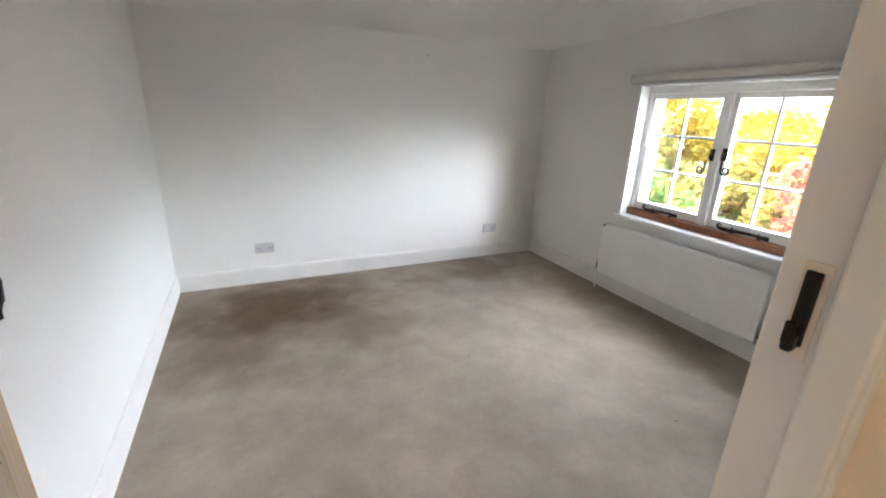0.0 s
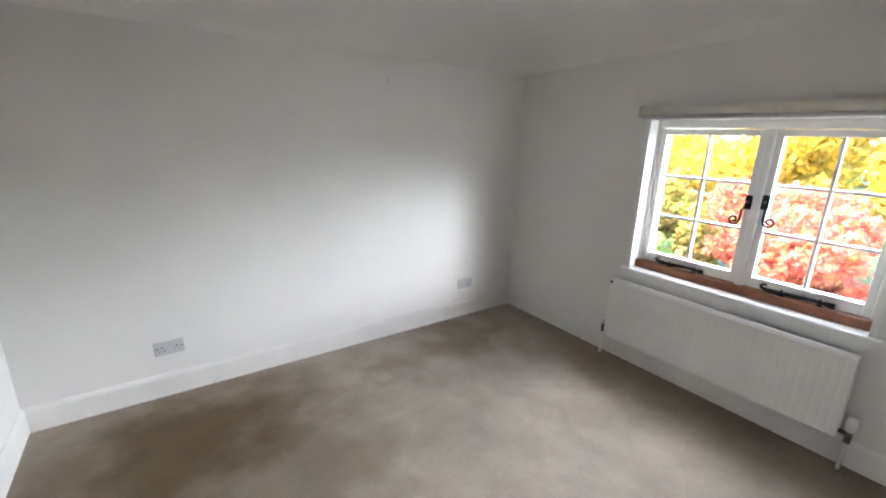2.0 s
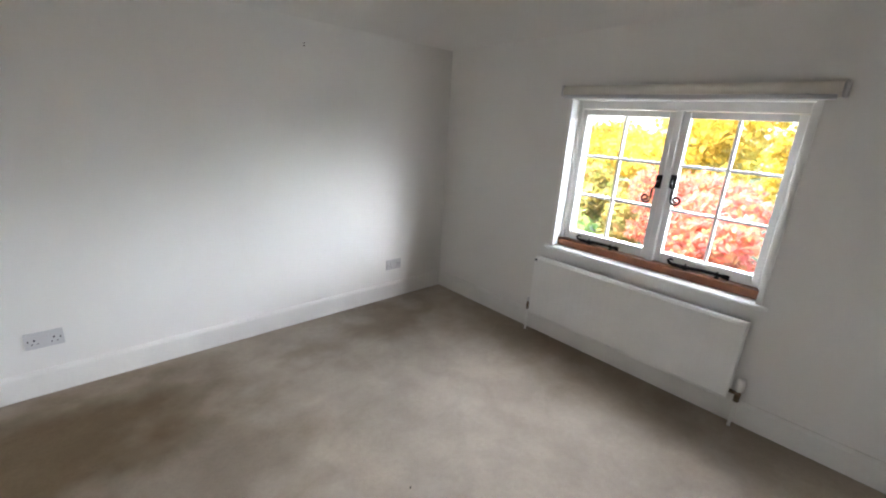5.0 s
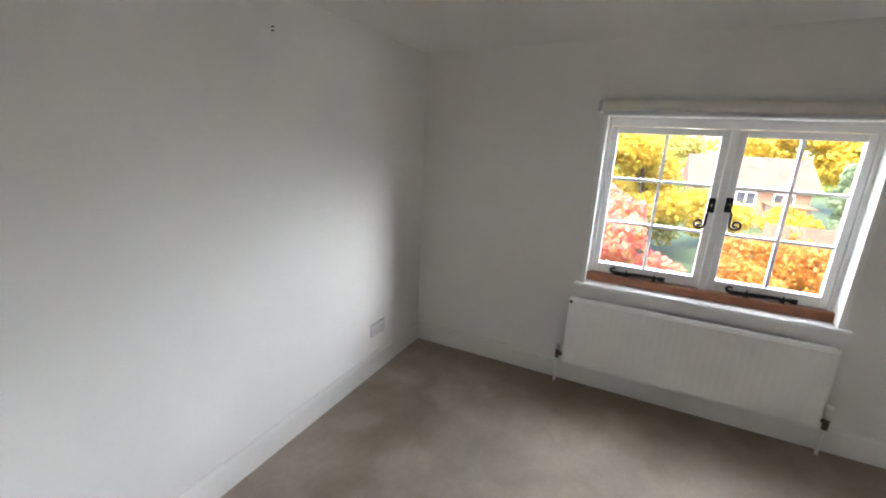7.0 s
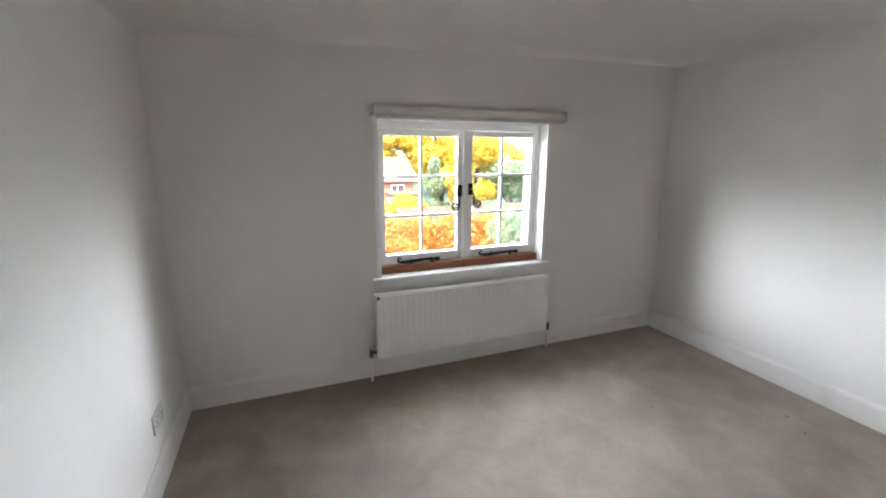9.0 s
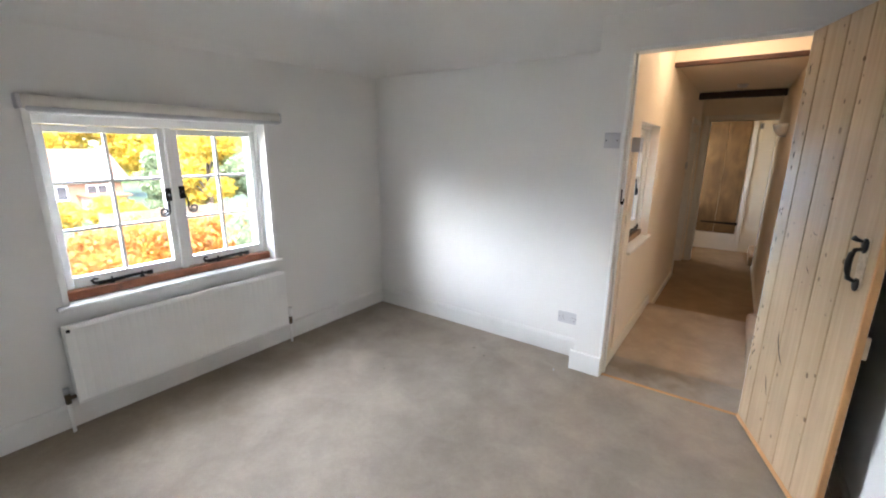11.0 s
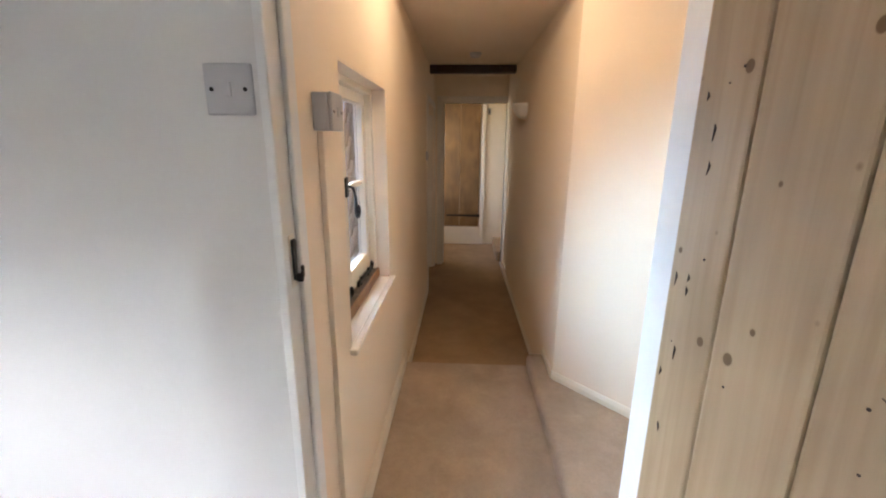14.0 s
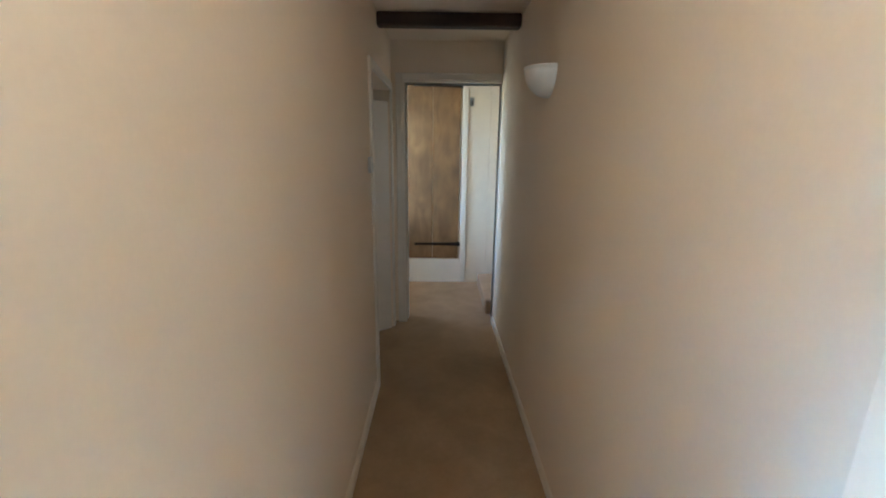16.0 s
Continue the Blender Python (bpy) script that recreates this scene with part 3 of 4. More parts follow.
def casement(parent, y0, y1, z0, z1, x0, x1, cols, rows, stile=0.034, rail_t=0.036, rail_b=0.06, bar=0.017, paint=None):
    """A glazed casement in the plane x: stiles, rails, glazing bars and one pane each."""
    paint = paint or GLOSS
    c = part("casement", merged(soft_box((x0, y0, z0), (x1, y0 + stile, z1), 0.004), soft_box((x0, y1 - stile, z0), (x1, y1, z1), 0.004),
                                soft_box((x0, y0 + stile, z1 - rail_t), (x1, y1 - stile, z1), 0.004), soft_box((x0, y0 + stile, z0), (x1, y1 - stile, z0 + rail_b), 0.004)), paint, parent)
    gy0, gy1, gz0, gz1 = y0 + stile, y1 - stile, z0 + rail_b, z1 - rail_t
    for i in range(1, cols):
        y = gy0 + (gy1 - gy0) * i / cols
        part("glazing_bar", soft_box((x0 + 0.008, y - bar / 2, gz0), (x1 - 0.004, y + bar / 2, gz1), 0.004), paint, c)
    for j in range(1, rows):
        z = gz0 + (gz1 - gz0) * j / rows
        part("glazing_bar", soft_box((x0 + 0.01, gy0, z - bar / 2), (x1 - 0.006, gy1, z + bar / 2), 0.004), paint, c)
    xm = (x0 + x1) / 2 + 0.006
    for i in range(cols):
        for j in range(rows):
            g = part("pane", boxes(((xm, gy0 + (gy1 - gy0) * i / cols + 0.004, gz0 + (gz1 - gz0) * j / rows + 0.004),
                                    (xm + 0.003, gy0 + (gy1 - gy0) * (i + 1) / cols - 0.004, gz0 + (gz1 - gz0) * (j + 1) / rows - 0.004))), GLASS, c, "clear glass pane")
            g.visible_shadow = False
    return c


def bedroom_window():
    e = thing("window_1", "white painted two-light casement window with small panes", "window", kind="structure")
    fx0, fx1 = 2.945, 3.01
    z0, z1 = 0.738, WZ1
    ym = 1.965
    part("window_frame", merged(soft_box((fx0, WY0, z0), (fx1, WY0 + 0.028, z1), 0.004), soft_box((fx0, WY1 - 0.028, z0), (fx1, WY1, z1), 0.004),
                                soft_box((fx0, WY0 + 0.028, z1 - 0.055), (fx1, WY1 - 0.028, z1), 0.004), soft_box((fx0 - 0.006, ym - 0.02, z0), (fx1, ym + 0.02, z1 - 0.055), 0.005)), GLOSS, e)
    casement(e, WY0 + 0.030, ym - 0.022, z0 + 0.004, z1 - 0.058, fx0 + 0.010, fx1 - 0.008, 2, 3)
    casement(e, ym + 0.022, WY1 - 0.030, z0 + 0.004, z1 - 0.058, fx0 + 0.010, fx1 - 0.008, 2, 3)
    part("wooden_sill", soft_box((fx0 - 0.03, WY0, 0.686), (fx1 + 0.02, WY1, 0.738), 0.006), SILLWOOD, e, "varnished reddish hardwood sill")
    part("window_board", merged(soft_box((XE - 0.028, WY0 - 0.05, 0.665), (XE - 0.001, WY1 + 0.05, 0.686), 0.006), boxes(((XE - 0.002, WY0, 0.665), (fx1, WY1, 0.685)))), GLOSS, e, "white painted window board")
    part("lining", merged(boxes(((XE, WY1 - 0.006, 0.686), (fx0, WY1, WZ1)), ((XE, WY0, 0.686), (fx0, WY0 + 0.006, WZ1)), ((XE, WY0, WZ1 - 0.006), (fx0, WY1, WZ1))),
                          boxes(((XE - 0.006, WY1 - 0.006, 0.686), (XE, WY1 + 0.02, WZ1 + 0.02)), ((XE - 0.006, WY0 - 0.02, 0.686), (XE, WY0 + 0.006, WZ1 + 0.02)))), GLOSS, e, "white painted window lining")
    window_handle(e, (fx0 + 0.010, ym + 0.040, 1.215), 1, 1.35)
    window_handle(e, (fx0 + 0.010, ym - 0.040, 1.225), -1, 1.35)
    window_stay(e, fx0 - 0.006, 2.16, 2.44, 0.757)
    window_stay(e, fx0 - 0.006, 1.53, 1.83, 0.757)


bedroom_window()


def roller_blind():
    e = thing("roller_blind", "rolled-up cream roller blind above the window", "blind", at=(2.80, 1.96, 1.719))
    y0, y1 = -0.665, 0.665
    ring = tube([(0, y0, 0), (0, y1, 0)], 0.032, 28)
    part("fabric_roll", ring, mat("cream blind fabric", (0.74, 0.70, 0.62), 0.8, 0, 0.03, 9, 300, 0.2, 0.0005), e, "", True)
    part("bottom_bar", soft_box((-0.033, y0 + 0.01, -0.045), (-0.019, y1 - 0.01, -0.022), 0.005), PLASTIC, e, "white bottom bar")
    for y in (y0 - 0.018, y1):
        part("bracket", soft_box((-0.03, y, -0.035), (0.052, y + 0.018, 0.035), 0.008), PLASTIC, e, "grey plastic end bracket")


roller_blind()


def radiator():
    e = thing("radiator", "white panel radiator under the window", "radiator", at=(2.79, 2.012, 0.16))
    hw, h = 0.645, 0.445
    bm = bmesh.new()
    n = 132
    xs = []
    for i in range(n + 1):
        y = -hw + 2 * hw * i / n
        q = (i % 4)
        xs.append((y, -0.042 + (0.0010 if q == 0 else 0.0)))
    zs = [0.0, 0.018, 0.03, h - 0.03, h - 0.018, h]
    grid = []
    for k, z in enumerate(zs):
        flat = k in (0, 1, 4, 5)
        inset = 0.008 if k in (0, 5) else 0
        grid.append([bm.verts.new(((-0.042 if flat else x) + inset, y, z)) for y, x in xs])
    for a, b in zip(grid, grid[1:]):
        for i in range(n):
            bm.faces.new((a[i], a[i + 1], b[i + 1], b[i]))
    bmesh.ops.recalc_face_normals(bm, faces=bm.faces[:])
    part("front_panel", bm, GLOSS, e)
    part("panel_body", soft_box((-0.034, -hw, 0.0), (-0.022, hw, h), 0.004), GLOSS, e)
    part("back_panel", soft_box((0.012, -hw, 0.0), (0.03, hw, h - 0.01), 0.004), GLOSS, e)
    part("top_grille", soft_box((-0.021, -hw + 0.01, h - 0.022), (0.011, hw - 0.01, h - 0.014), 0.002), GLOSS, e, "white top grille")
    part("convector", boxes(((-0.012, -hw + 0.03, 0.02), (0.004, hw - 0.03, h - 0.04))), GLOSS, e)
    part("bleed_valve", soft_box((-0.052, hw - 0.022, h - 0.03), (-0.04, hw - 0.006, h - 0.014), 0.003), IRON, e)
    for y in (-0.4, 0.4):
        part("wall_bracket", boxes(((0.03, y - 0.015, 0.05), (XE - 2.79 - 0.002, y + 0.015, h - 0.05))), GLOSS, e)
    # plain lockshield valve at one end
    part("valve", merged(tube([(0.0, hw, 0.04), (0.0, hw + 0.035, 0.04)], 0.011, 12), tube([(0.0, hw + 0.035, 0.01), (0.0, hw + 0.035, 0.07)], 0.013, 12)), BRASS, e, "tarnished brass valve", True)
    part("valve_cap", tube([(0.0, hw + 0.035, 0.07), (0.0, hw + 0.035, 0.10)], 0.014, 14), PLASTIC, e, "white plastic valve cap", True)
    part("pipe", tube([(0.0, hw + 0.035, -0.16), (0.0, hw + 0.035, 0.012)], 0.0085, 12), GLOSS, e, "white painted pipe", True)
    # thermostatic valve at the other
    part("valve", merged(tube([(0.0, -hw, 0.04), (0.0, -hw - 0.04, 0.04)], 0.011, 12), tube([(0.0, -hw - 0.04, -0.005), (0.0, -hw - 0.04, 0.055)], 0.014, 12)), BRASS, e, "tarnished brass valve body", True)
    part("thermostat_head", tube([(0.0, -hw - 0.04, 0.055), (0.0, -hw - 0.04, 0.075), (0.0, -hw - 0.04, 0.10), (0.0, -hw - 0.04, 0.125), (0, -hw - 0.04, 0.13)], 0.02, 18, [0.015, 0.021, 0.0215, 0.019, 0.014]), GLOSS, e, "white thermostat head", True)
    part("pipe", tube([(0.0, -hw - 0.04, -0.16), (0.0, -hw - 0.04, 0.0)], 0.0085, 12), GLOSS, e, "white painted pipe", True)


radiator()

# ---- sockets and switches ----


def wall_plate(name, label, w, h, m, detail, group=""):
    """An electrical plate lying in its own xz plane and facing -y."""
    e = thing(name, label, "socket" if "socket" in name else "switch", group)
    e.matrix_world = m
    part("plate", soft_box((-w / 2, -0.009, -h / 2), (w / 2, 0, h / 2), 0.004, 3), PLASTIC, e)
    for sx in (-w / 2 + 0.014, w / 2 - 0.014):
        part("screw", tube([(sx, -0.0105, 0), (sx, -0.008, 0)], 0.004, 10), IRON, e)
    if detail == "socket":
        for cx in (-0.037, 0.037):
            part("earth_hole", soft_box((cx - 0.004, -0.0098, -0.001), (cx + 0.004, -0.0088, 0.008), 0.0004), DARKIN, e)
            for q in (-0.011, 0.011):
                part("pin_hole", soft_box((cx + q - 0.0035, -0.0098, -0.020), (cx + q + 0.0035, -0.0088, -0.015), 0.0004), DARKIN, e)
            part("rocker", soft_box((cx - 0.005 + (0.022 if cx < 0 else -0.022), -0.012, 0.012), (cx + 0.005 + (0.022 if cx < 0 else -0.022), -0.008, 0.028), 0.002), PLASTIC, e)
    else:
        part("rocker", soft_box((-0.006, -0.013, -0.013), (0.006, -0.008, 0.013), 0.002), PLASTIC, e)
    return e


SOCK = "white double socket on the wall above the skirting"
wall_plate("socket", SOCK, 0.15, 0.088, pose(0.132, YN, 0.305), "socket", "sockets")
wall_plate("socket", SOCK, 0.15, 0.088, pose(2.31, YN, 0.30), "socket", "sockets")
wall_plate("socket", SOCK, 0.15, 0.088, pose(0.94, YS, 0.297, 0, 0, 180), "socket", "sockets")
wall_plate("light_switch", "white light switch on the boxed partition", 0.092, 0.092, pose(0.705, YD, 1.577, 0, 0, 180), "switch")


def switch_box():
    e = thing("switch_box", "white surface-mounted switch box on the passage wall", "switch", at=(PE, 0.093, 1.556))
    part("back_box", soft_box((-0.042, -0.045, -0.046), (0, 0.045, 0.046), 0.004), PLASTIC, e)
    part("plate", soft_box((-0.052, -0.046, -0.047), (-0.042, 0.046, 0.047), 0.004, 3), PLASTIC, e)
    part("rocker", soft_box((-0.056, -0.007, -0.014), (-0.051, 0.007, 0.014), 0.002), PLASTIC, e)
    for y in (-0.032, 0.032):
        part("screw", tube([(-0.0535, y, 0), (-0.051, y, 0)], 0.004, 10), IRON, e)


switch_box()
tagged(part("cable_trunking", soft_box((PE - 0.017, 0.078, 0.09), (PE, 0.112, 1.509), 0.003), CREAM), "cream painted cable trunking below the switch box", "trunking")


def small_switch():
    e = thing("light_switch", "small white light switch beside the side doorway", "switch", at=(PE, -3.06, 1.335))
    part("plate", soft_box((-0.02, -0.04, -0.045), (0, 0.04, 0.045), 0.005), PLASTIC, e)
    part("rocker", soft_box((-0.026, -0.006, -0.012), (-0.02, 0.006, 0.012), 0.002), PLASTIC, e)


small_switch()
for x, z in ((1.57, 1.885), (1.57, 1.90)):
    tagged(part("nail", tube([(x, YN - 0.012, z), (x, YN + 0.002, z)], 0.003, 8), IRON), "small dark nail in white plaster", "nail", "nails")

# ---- plank doors ----


def plank_door(name, label, m, w, h, z0, widths, material, hand=1, ledges=True, strip=True, kind=""):
    """A ledged plank door. Local x runs from the hinges, the seen face looks to -y."""
    e = thing(name, label, "door", kind=kind)
    e.matrix_world = m
    x = 0.0
    k = w / sum(widths)
    for q in widths:
        q *= k
        bm = boxes(((x + 0.0012, 0, z0), (x + q - 0.0012, 0.0195, h)))
        ed = [d for d in bm.edges if all(abs(v.co.y) < 1e-6 for v in d.verts) and abs(d.verts[0].co.x - d.verts[1].co.x) < 1e-6]
        bmesh.ops.bevel(bm, geom=ed, offset=0.006, segments=2, profile=0.5, affect="EDGES")
        part("plank", bm, material, e)
        x += q
    part("tongue", boxes(((0.002, 0.020, z0 + 0.002), (w - 0.002, 0.0255, h - 0.002))), DARKWOOD, e)
    if ledges:
        for z in (0.82, 1.34, 1.86):
            part("ledge", soft_box((0.03, 0.026, z - 0.045), (w + 0.003, 0.048, z + 0.045), 0.006), PINE, e, "pine ledge across the back")
    if strip:
        part("bottom_strip", soft_box((0, -0.004, z0 - 0.012), (w, 0.03, z0 + 0.016), 0.003), FRESH, e, "fresh orange pine strip along the bottom")
        part("edge_strip", soft_box((w, 0.0, z0), (w + 0.012, 0.027, h), 0.003), FRESH, e, "fresh orange pine edge strip")
    return e


leaf = plank_door("plank_door", "open ledged pine plank door with black iron thumb latch", pose(JW + 0.008, 0.390, 0, 0, 0, 109.2), 0.762, 2.07, 0.02, (0.115, 0.165, 0.155, 0.165, 0.162), PINE)


def thumb_latch(parent, x, z):
    part("escutcheon", soft_box((x - 0.022, -0.003, z - 0.10), (x + 0.022, 0, z + 0.09), 0.0012), mat("worn bare pine", (0.55, 0.43, 0.30), 0.6, 0, 0.15, 30, 120), parent, "pale worn patch of wood behind the latch")
    for zz, r in ((z + 0.062, 0.021), (z - 0.085, 0.019)):
        bm = bmesh.new()
        bmesh.ops.create_uvsphere(bm, u_segments=14, v_segments=8, radius=1.0)
        moved(bm, Matrix.Translation((x, -0.006, zz)) @ Matrix.Diagonal((r * 0.85, 0.009, r * 1.35, 1)))
        part("handle_leaf", bm, IRON, parent, "black iron leaf-shaped plate", True)
    pts = [Vector((x, -0.008, z + 0.05)), Vector((x, -0.032, z + 0.045)), Vector((x, -0.040, z + 0.03)), Vector((x, -0.043, z)), Vector((x, -0.040, z - 0.035)), Vector((x, -0.035, z - 0.062)), Vector((x, -0.010, z - 0.075))]
    part("pull_handle", tube(pts, 0.008, 10, [0.007, 0.009, 0.010, 0.0105, 0.010, 0.009, 0.007]), IRON, parent, "black iron pull handle", True)
    part("thumb_piece", tube([(x, -0.005, z + 0.075), (x, -0.03, z + 0.082), (x, -0.045, z + 0.09)], 0.006, 8, [0.005, 0.008, 0.010]), IRON, parent, "black iron thumb press", True)
    part("latch_bar", soft_box((x - 0.06, 0.05, z + 0.052), (x + 0.085, 0.058, z + 0.072), 0.003), IRON, parent, "black iron latch bar")


thumb_latch(leaf, 0.700, 1.13)


def gouge(parent, pts):
    bm = tube([Vector((x, -0.0006, z)) for x, z in pts], 0.0022, 6, [0.0006] + [0.0024] * (len(pts) - 2) + [0.0006])
    part("gouge", bm, DARKWOOD, parent, "dark scratch worn into the wood")


gouge(leaf, ((0.255, 0.66), (0.262, 0.62), (0.285, 0.575), (0.315, 0.535), (0.335, 0.52)))
gouge(leaf, ((0.22, 0.40), (0.235, 0.36), (0.26, 0.31)))
gouge(leaf, ((0.36, 1.02), (0.372, 1.01), (0.385, 0.995)))
gouge(leaf, ((0.35, 1.18), (0.368, 1.172), (0.392, 1.17)))
rng = random.Random(11)
for k in range(26):
    x, z = rng.uniform(0.02, 0.73), rng.uniform(0.15, 1.95)
    if abs(x - 0.70) > 0.05:
        part("nail_head", tube([(x, -0.0006, z), (x, 0.002, z)], rng.uniform(0.0016, 0.003), 8), DARKWOOD, leaf, "rusty nail head")
for k in range(22):
    # worm and chip marks along the hinge edge
    z = rng.uniform(0.3, 1.95)
    x = rng.uniform(0.012, 0.05)
    gouge(leaf, ((x, z), (x + 0.002, z - 0.008), (x + rng.uniform(-0.002, 0.004), z - rng.uniform(0.014, 0.03))))
# scraps on the carpet
for x, y, r, d in ((1.55, 0.55, 20, 0.010), (1.42, 0.62, 70, 0.007), (0.92, 0.50, 120, 0.014), (1.9, 1.2, 10, 0.006), (1.2, 2.1, 50, 0.006)):
    bm = moved(soft_box((-d, -0.003, 0), (d, 0.003, 0.003), 0.001), pose(x, y, 0.0, 0, 0, r))
    tagged(part("carpet_scrap", bm, mat("dark fluff", (0.10, 0.08, 0.06), 0.9) if d < 0.012 else PLASTIC), "small scrap lying on the beige carpet", "debris", "scraps on the carpet")


def latch_keep():
    e = thing("latch_keep", "black iron latch keep on the white door lining", "latch", at=(JE, 0.362, 1.238))
    part("backplate", soft_box((-0.002, -0.014, -0.062), (0, 0.014, 0.055), 0.0008), LINING, e, "white painted backing plate")
    part("keep_plate", soft_box((-0.008, -0.008, -0.045), (-0.002, 0.008, 0.045), 0.002), IRON, e)
    part("hook", merged(soft_box((-0.022, -0.006, -0.050), (-0.006, 0.006, -0.03), 0.004), soft_box((-0.024, -0.006, -0.04), (-0.018, 0.006, -0.012), 0.003)), IRON, e)


latch_keep()
# closed pine door beside the passage step
side_door = plank_door("plank_door", "closed knotty orange pine plank door above the carpeted step", pose(DX - 0.045, DY + 0.075, 0, 0, 0, 90), 0.75, 2.05, STEPH + 0.012, (0.11, 0.12, 0.11, 0.13, 0.12, 0.125), FRESH, strip=False, ledges=False)
for z in (0.36, 1.86):
    part("hinge", merged(tube([(0.0, -0.008, z - 0.035), (0.0, -0.008, z + 0.035)], 0.006, 10), boxes(((0, -0.003, z - 0.035), (0.028, 0, z + 0.035)))), mat("steel hinge", (0.4, 0.38, 0.35), 0.35, 0.9), side_door, "small steel butt hinge")
frame2 = thing("door_3", "white painted frame of the passage side door", "door frame", kind="structure")
part("casing", soft_box((DX - 0.045, DY, STEPH), (DX + 0.01, DY + 0.07, 2.13), 0.006, 3), LINING, frame2)
part("bead", soft_box((DX + 0.01, DY + 0.01, STEPH), (DX + 0.02, DY + 0.04, 2.11), 0.004, 2), LINING, frame2)
part("casing", soft_box((DX - 0.045, DY + 0.83, STEPH), (DX + 0.01, DY + 0.885, 2.13), 0.006, 3), LINING, frame2)
part("casing", soft_box((DX - 0.045, DY + 0.07, 2.056), (DX + 0.01, DY + 0.83, 2.13), 0.006, 3), LINING, frame2)

# ---- passage window ----


def passage_window():
    e = thing("window_2", "cream painted two-light casement window with an iron fastener", "window", kind="structure")
    fx0, fx1 = 0.74, 0.79
    z0, z1 = 0.84, CZ1 - 0.012
    y0, y1, ym = CY0 + 0.012, CY1 - 0.012, -0.43
    part("lining", boxes(((PE, CY0, CZ0), (fx0 - 0.02, CY0 + 0.012, CZ1)), ((PE, CY1 - 0.012, CZ0), (fx0 - 0.02, CY1, CZ1)), ((PE, CY0 + 0.012, CZ1 - 0.012), (fx0 - 0.02, CY1 - 0.012, CZ1))), REVEAL, e, "cream painted reveal lining")
    part("window_frame", merged(soft_box((fx0 - 0.030, y0, z0), (fx1, y0 + 0.032, z1), 0.004), soft_box((fx0 - 0.030, y1 - 0.032, z0), (fx1, y1, z1), 0.004),
                                soft_box((fx0 - 0.030, y0 + 0.032, z1 - 0.025), (fx1, y1 - 0.032, z1), 0.004)), CREAMGLOSS, e)
    casement(e, y0 + 0.034, ym - 0.001, z0 + 0.002, z1 - 0.027, fx0, fx1 - 0.006, 1, 2, 0.05, 0.044, 0.095, 0.022, CREAMGLOSS)
    casement(e, ym + 0.001, y1 - 0.034, z0 + 0.002, z1 - 0.027, fx0, fx1 - 0.006, 1, 2, 0.05, 0.044, 0.095, 0.022, CREAMGLOSS)
    part("wooden_sill", soft_box((fx0 - 0.042, CY0 + 0.012, 0.79), (fx1 + 0.02, CY1 - 0.012, 0.838), 0.006), OAKSILL, e, "varnished orange hardwood sill")
    part("weathered_strip", soft_box((fx0 - 0.034, CY0 + 0.013, 0.8375), (fx0 - 0.001, CY1 - 0.013, 0.8405), 0.001), mat("weathered grey wood", (0.13, 0.095, 0.075), 0.7, 0, 0.3, 25, 120, 0.4, 0.002), e, "greyed weathered wood along the glass")
    part("window_board", merged(soft_box((PE - 0.03, CY0 - 0.01, CZ0), (PE - 0.001, CY1 + 0.03, 0.79), 0.006), boxes(((PE - 0.002, CY0, CZ0), (fx1, CY1, 0.788)))), CREAMGLOSS, e, "chipped cream painted window board")
    window_handle(e, (fx0, ym - 0.03, 1.295), -1, 1.35)
    window_stay(e, fx0 - 0.012, -0.54, -0.80, 0.858)
    window_stay(e, fx0 - 0.012, -0.15, -0.41, 0.858)


passage_window()

# ---- passage fittings ----
structure("beam_1", soft_box((-0.50, -1.245, 2.226), (PE, -1.185, 2.264), 0.008), REDBEAM, "dark stained oak beam across the passage", "beam")
structure("beam_2", soft_box((PW2, -3.575, 2.175), (PE, -3.495, 2.258), 0.01), DARKWOOD, "dark stained oak beam across the passage ceiling", "beam")


def sconce():
    e = thing("wall_light", "white plaster half-bowl wall light", "wall light", at=(PW + 0.019, -2.74, 1.79))
    bm = bmesh.new()
    n, k = 20, 8
    rings = []
    for j in range(k + 1):
        a = math.pi / 2 * j / k
        r, z = 0.126 * math.cos(a) + 0.004, -0.136 * math.sin(a)
        rings.append([bm.verts.new((r * math.sin(math.pi * i / n) * 0.95, -r * math.cos(math.pi * i / n), z + 0.02)) for i in range(n + 1)])
    inner = [bm.verts.new((0.118 * math.sin(math.pi * i / n) * 0.95, -0.118 * math.cos(math.pi * i / n), 0.018)) for i in range(n + 1)]
    for a, b in zip(rings, rings[1:]):
        for i in range(n):
            bm.faces.new((a[i], a[i + 1], b[i + 1], b[i]))
    for i in range(n):
        bm.faces.new((inner[i], inner[i + 1], rings[0][i + 1], rings[0][i]))
    bmesh.ops.recalc_face_normals(bm, faces=bm.faces[:])
    part("bowl", bm, mat("white plaster", (0.86, 0.85, 0.83), 0.7, 0, 0.03), e, "", True)
    part("backplate", soft_box((0, -0.05, -0.07), (0.006, 0.05, 0.01), 0.002), GLOSS, e)


sconce()


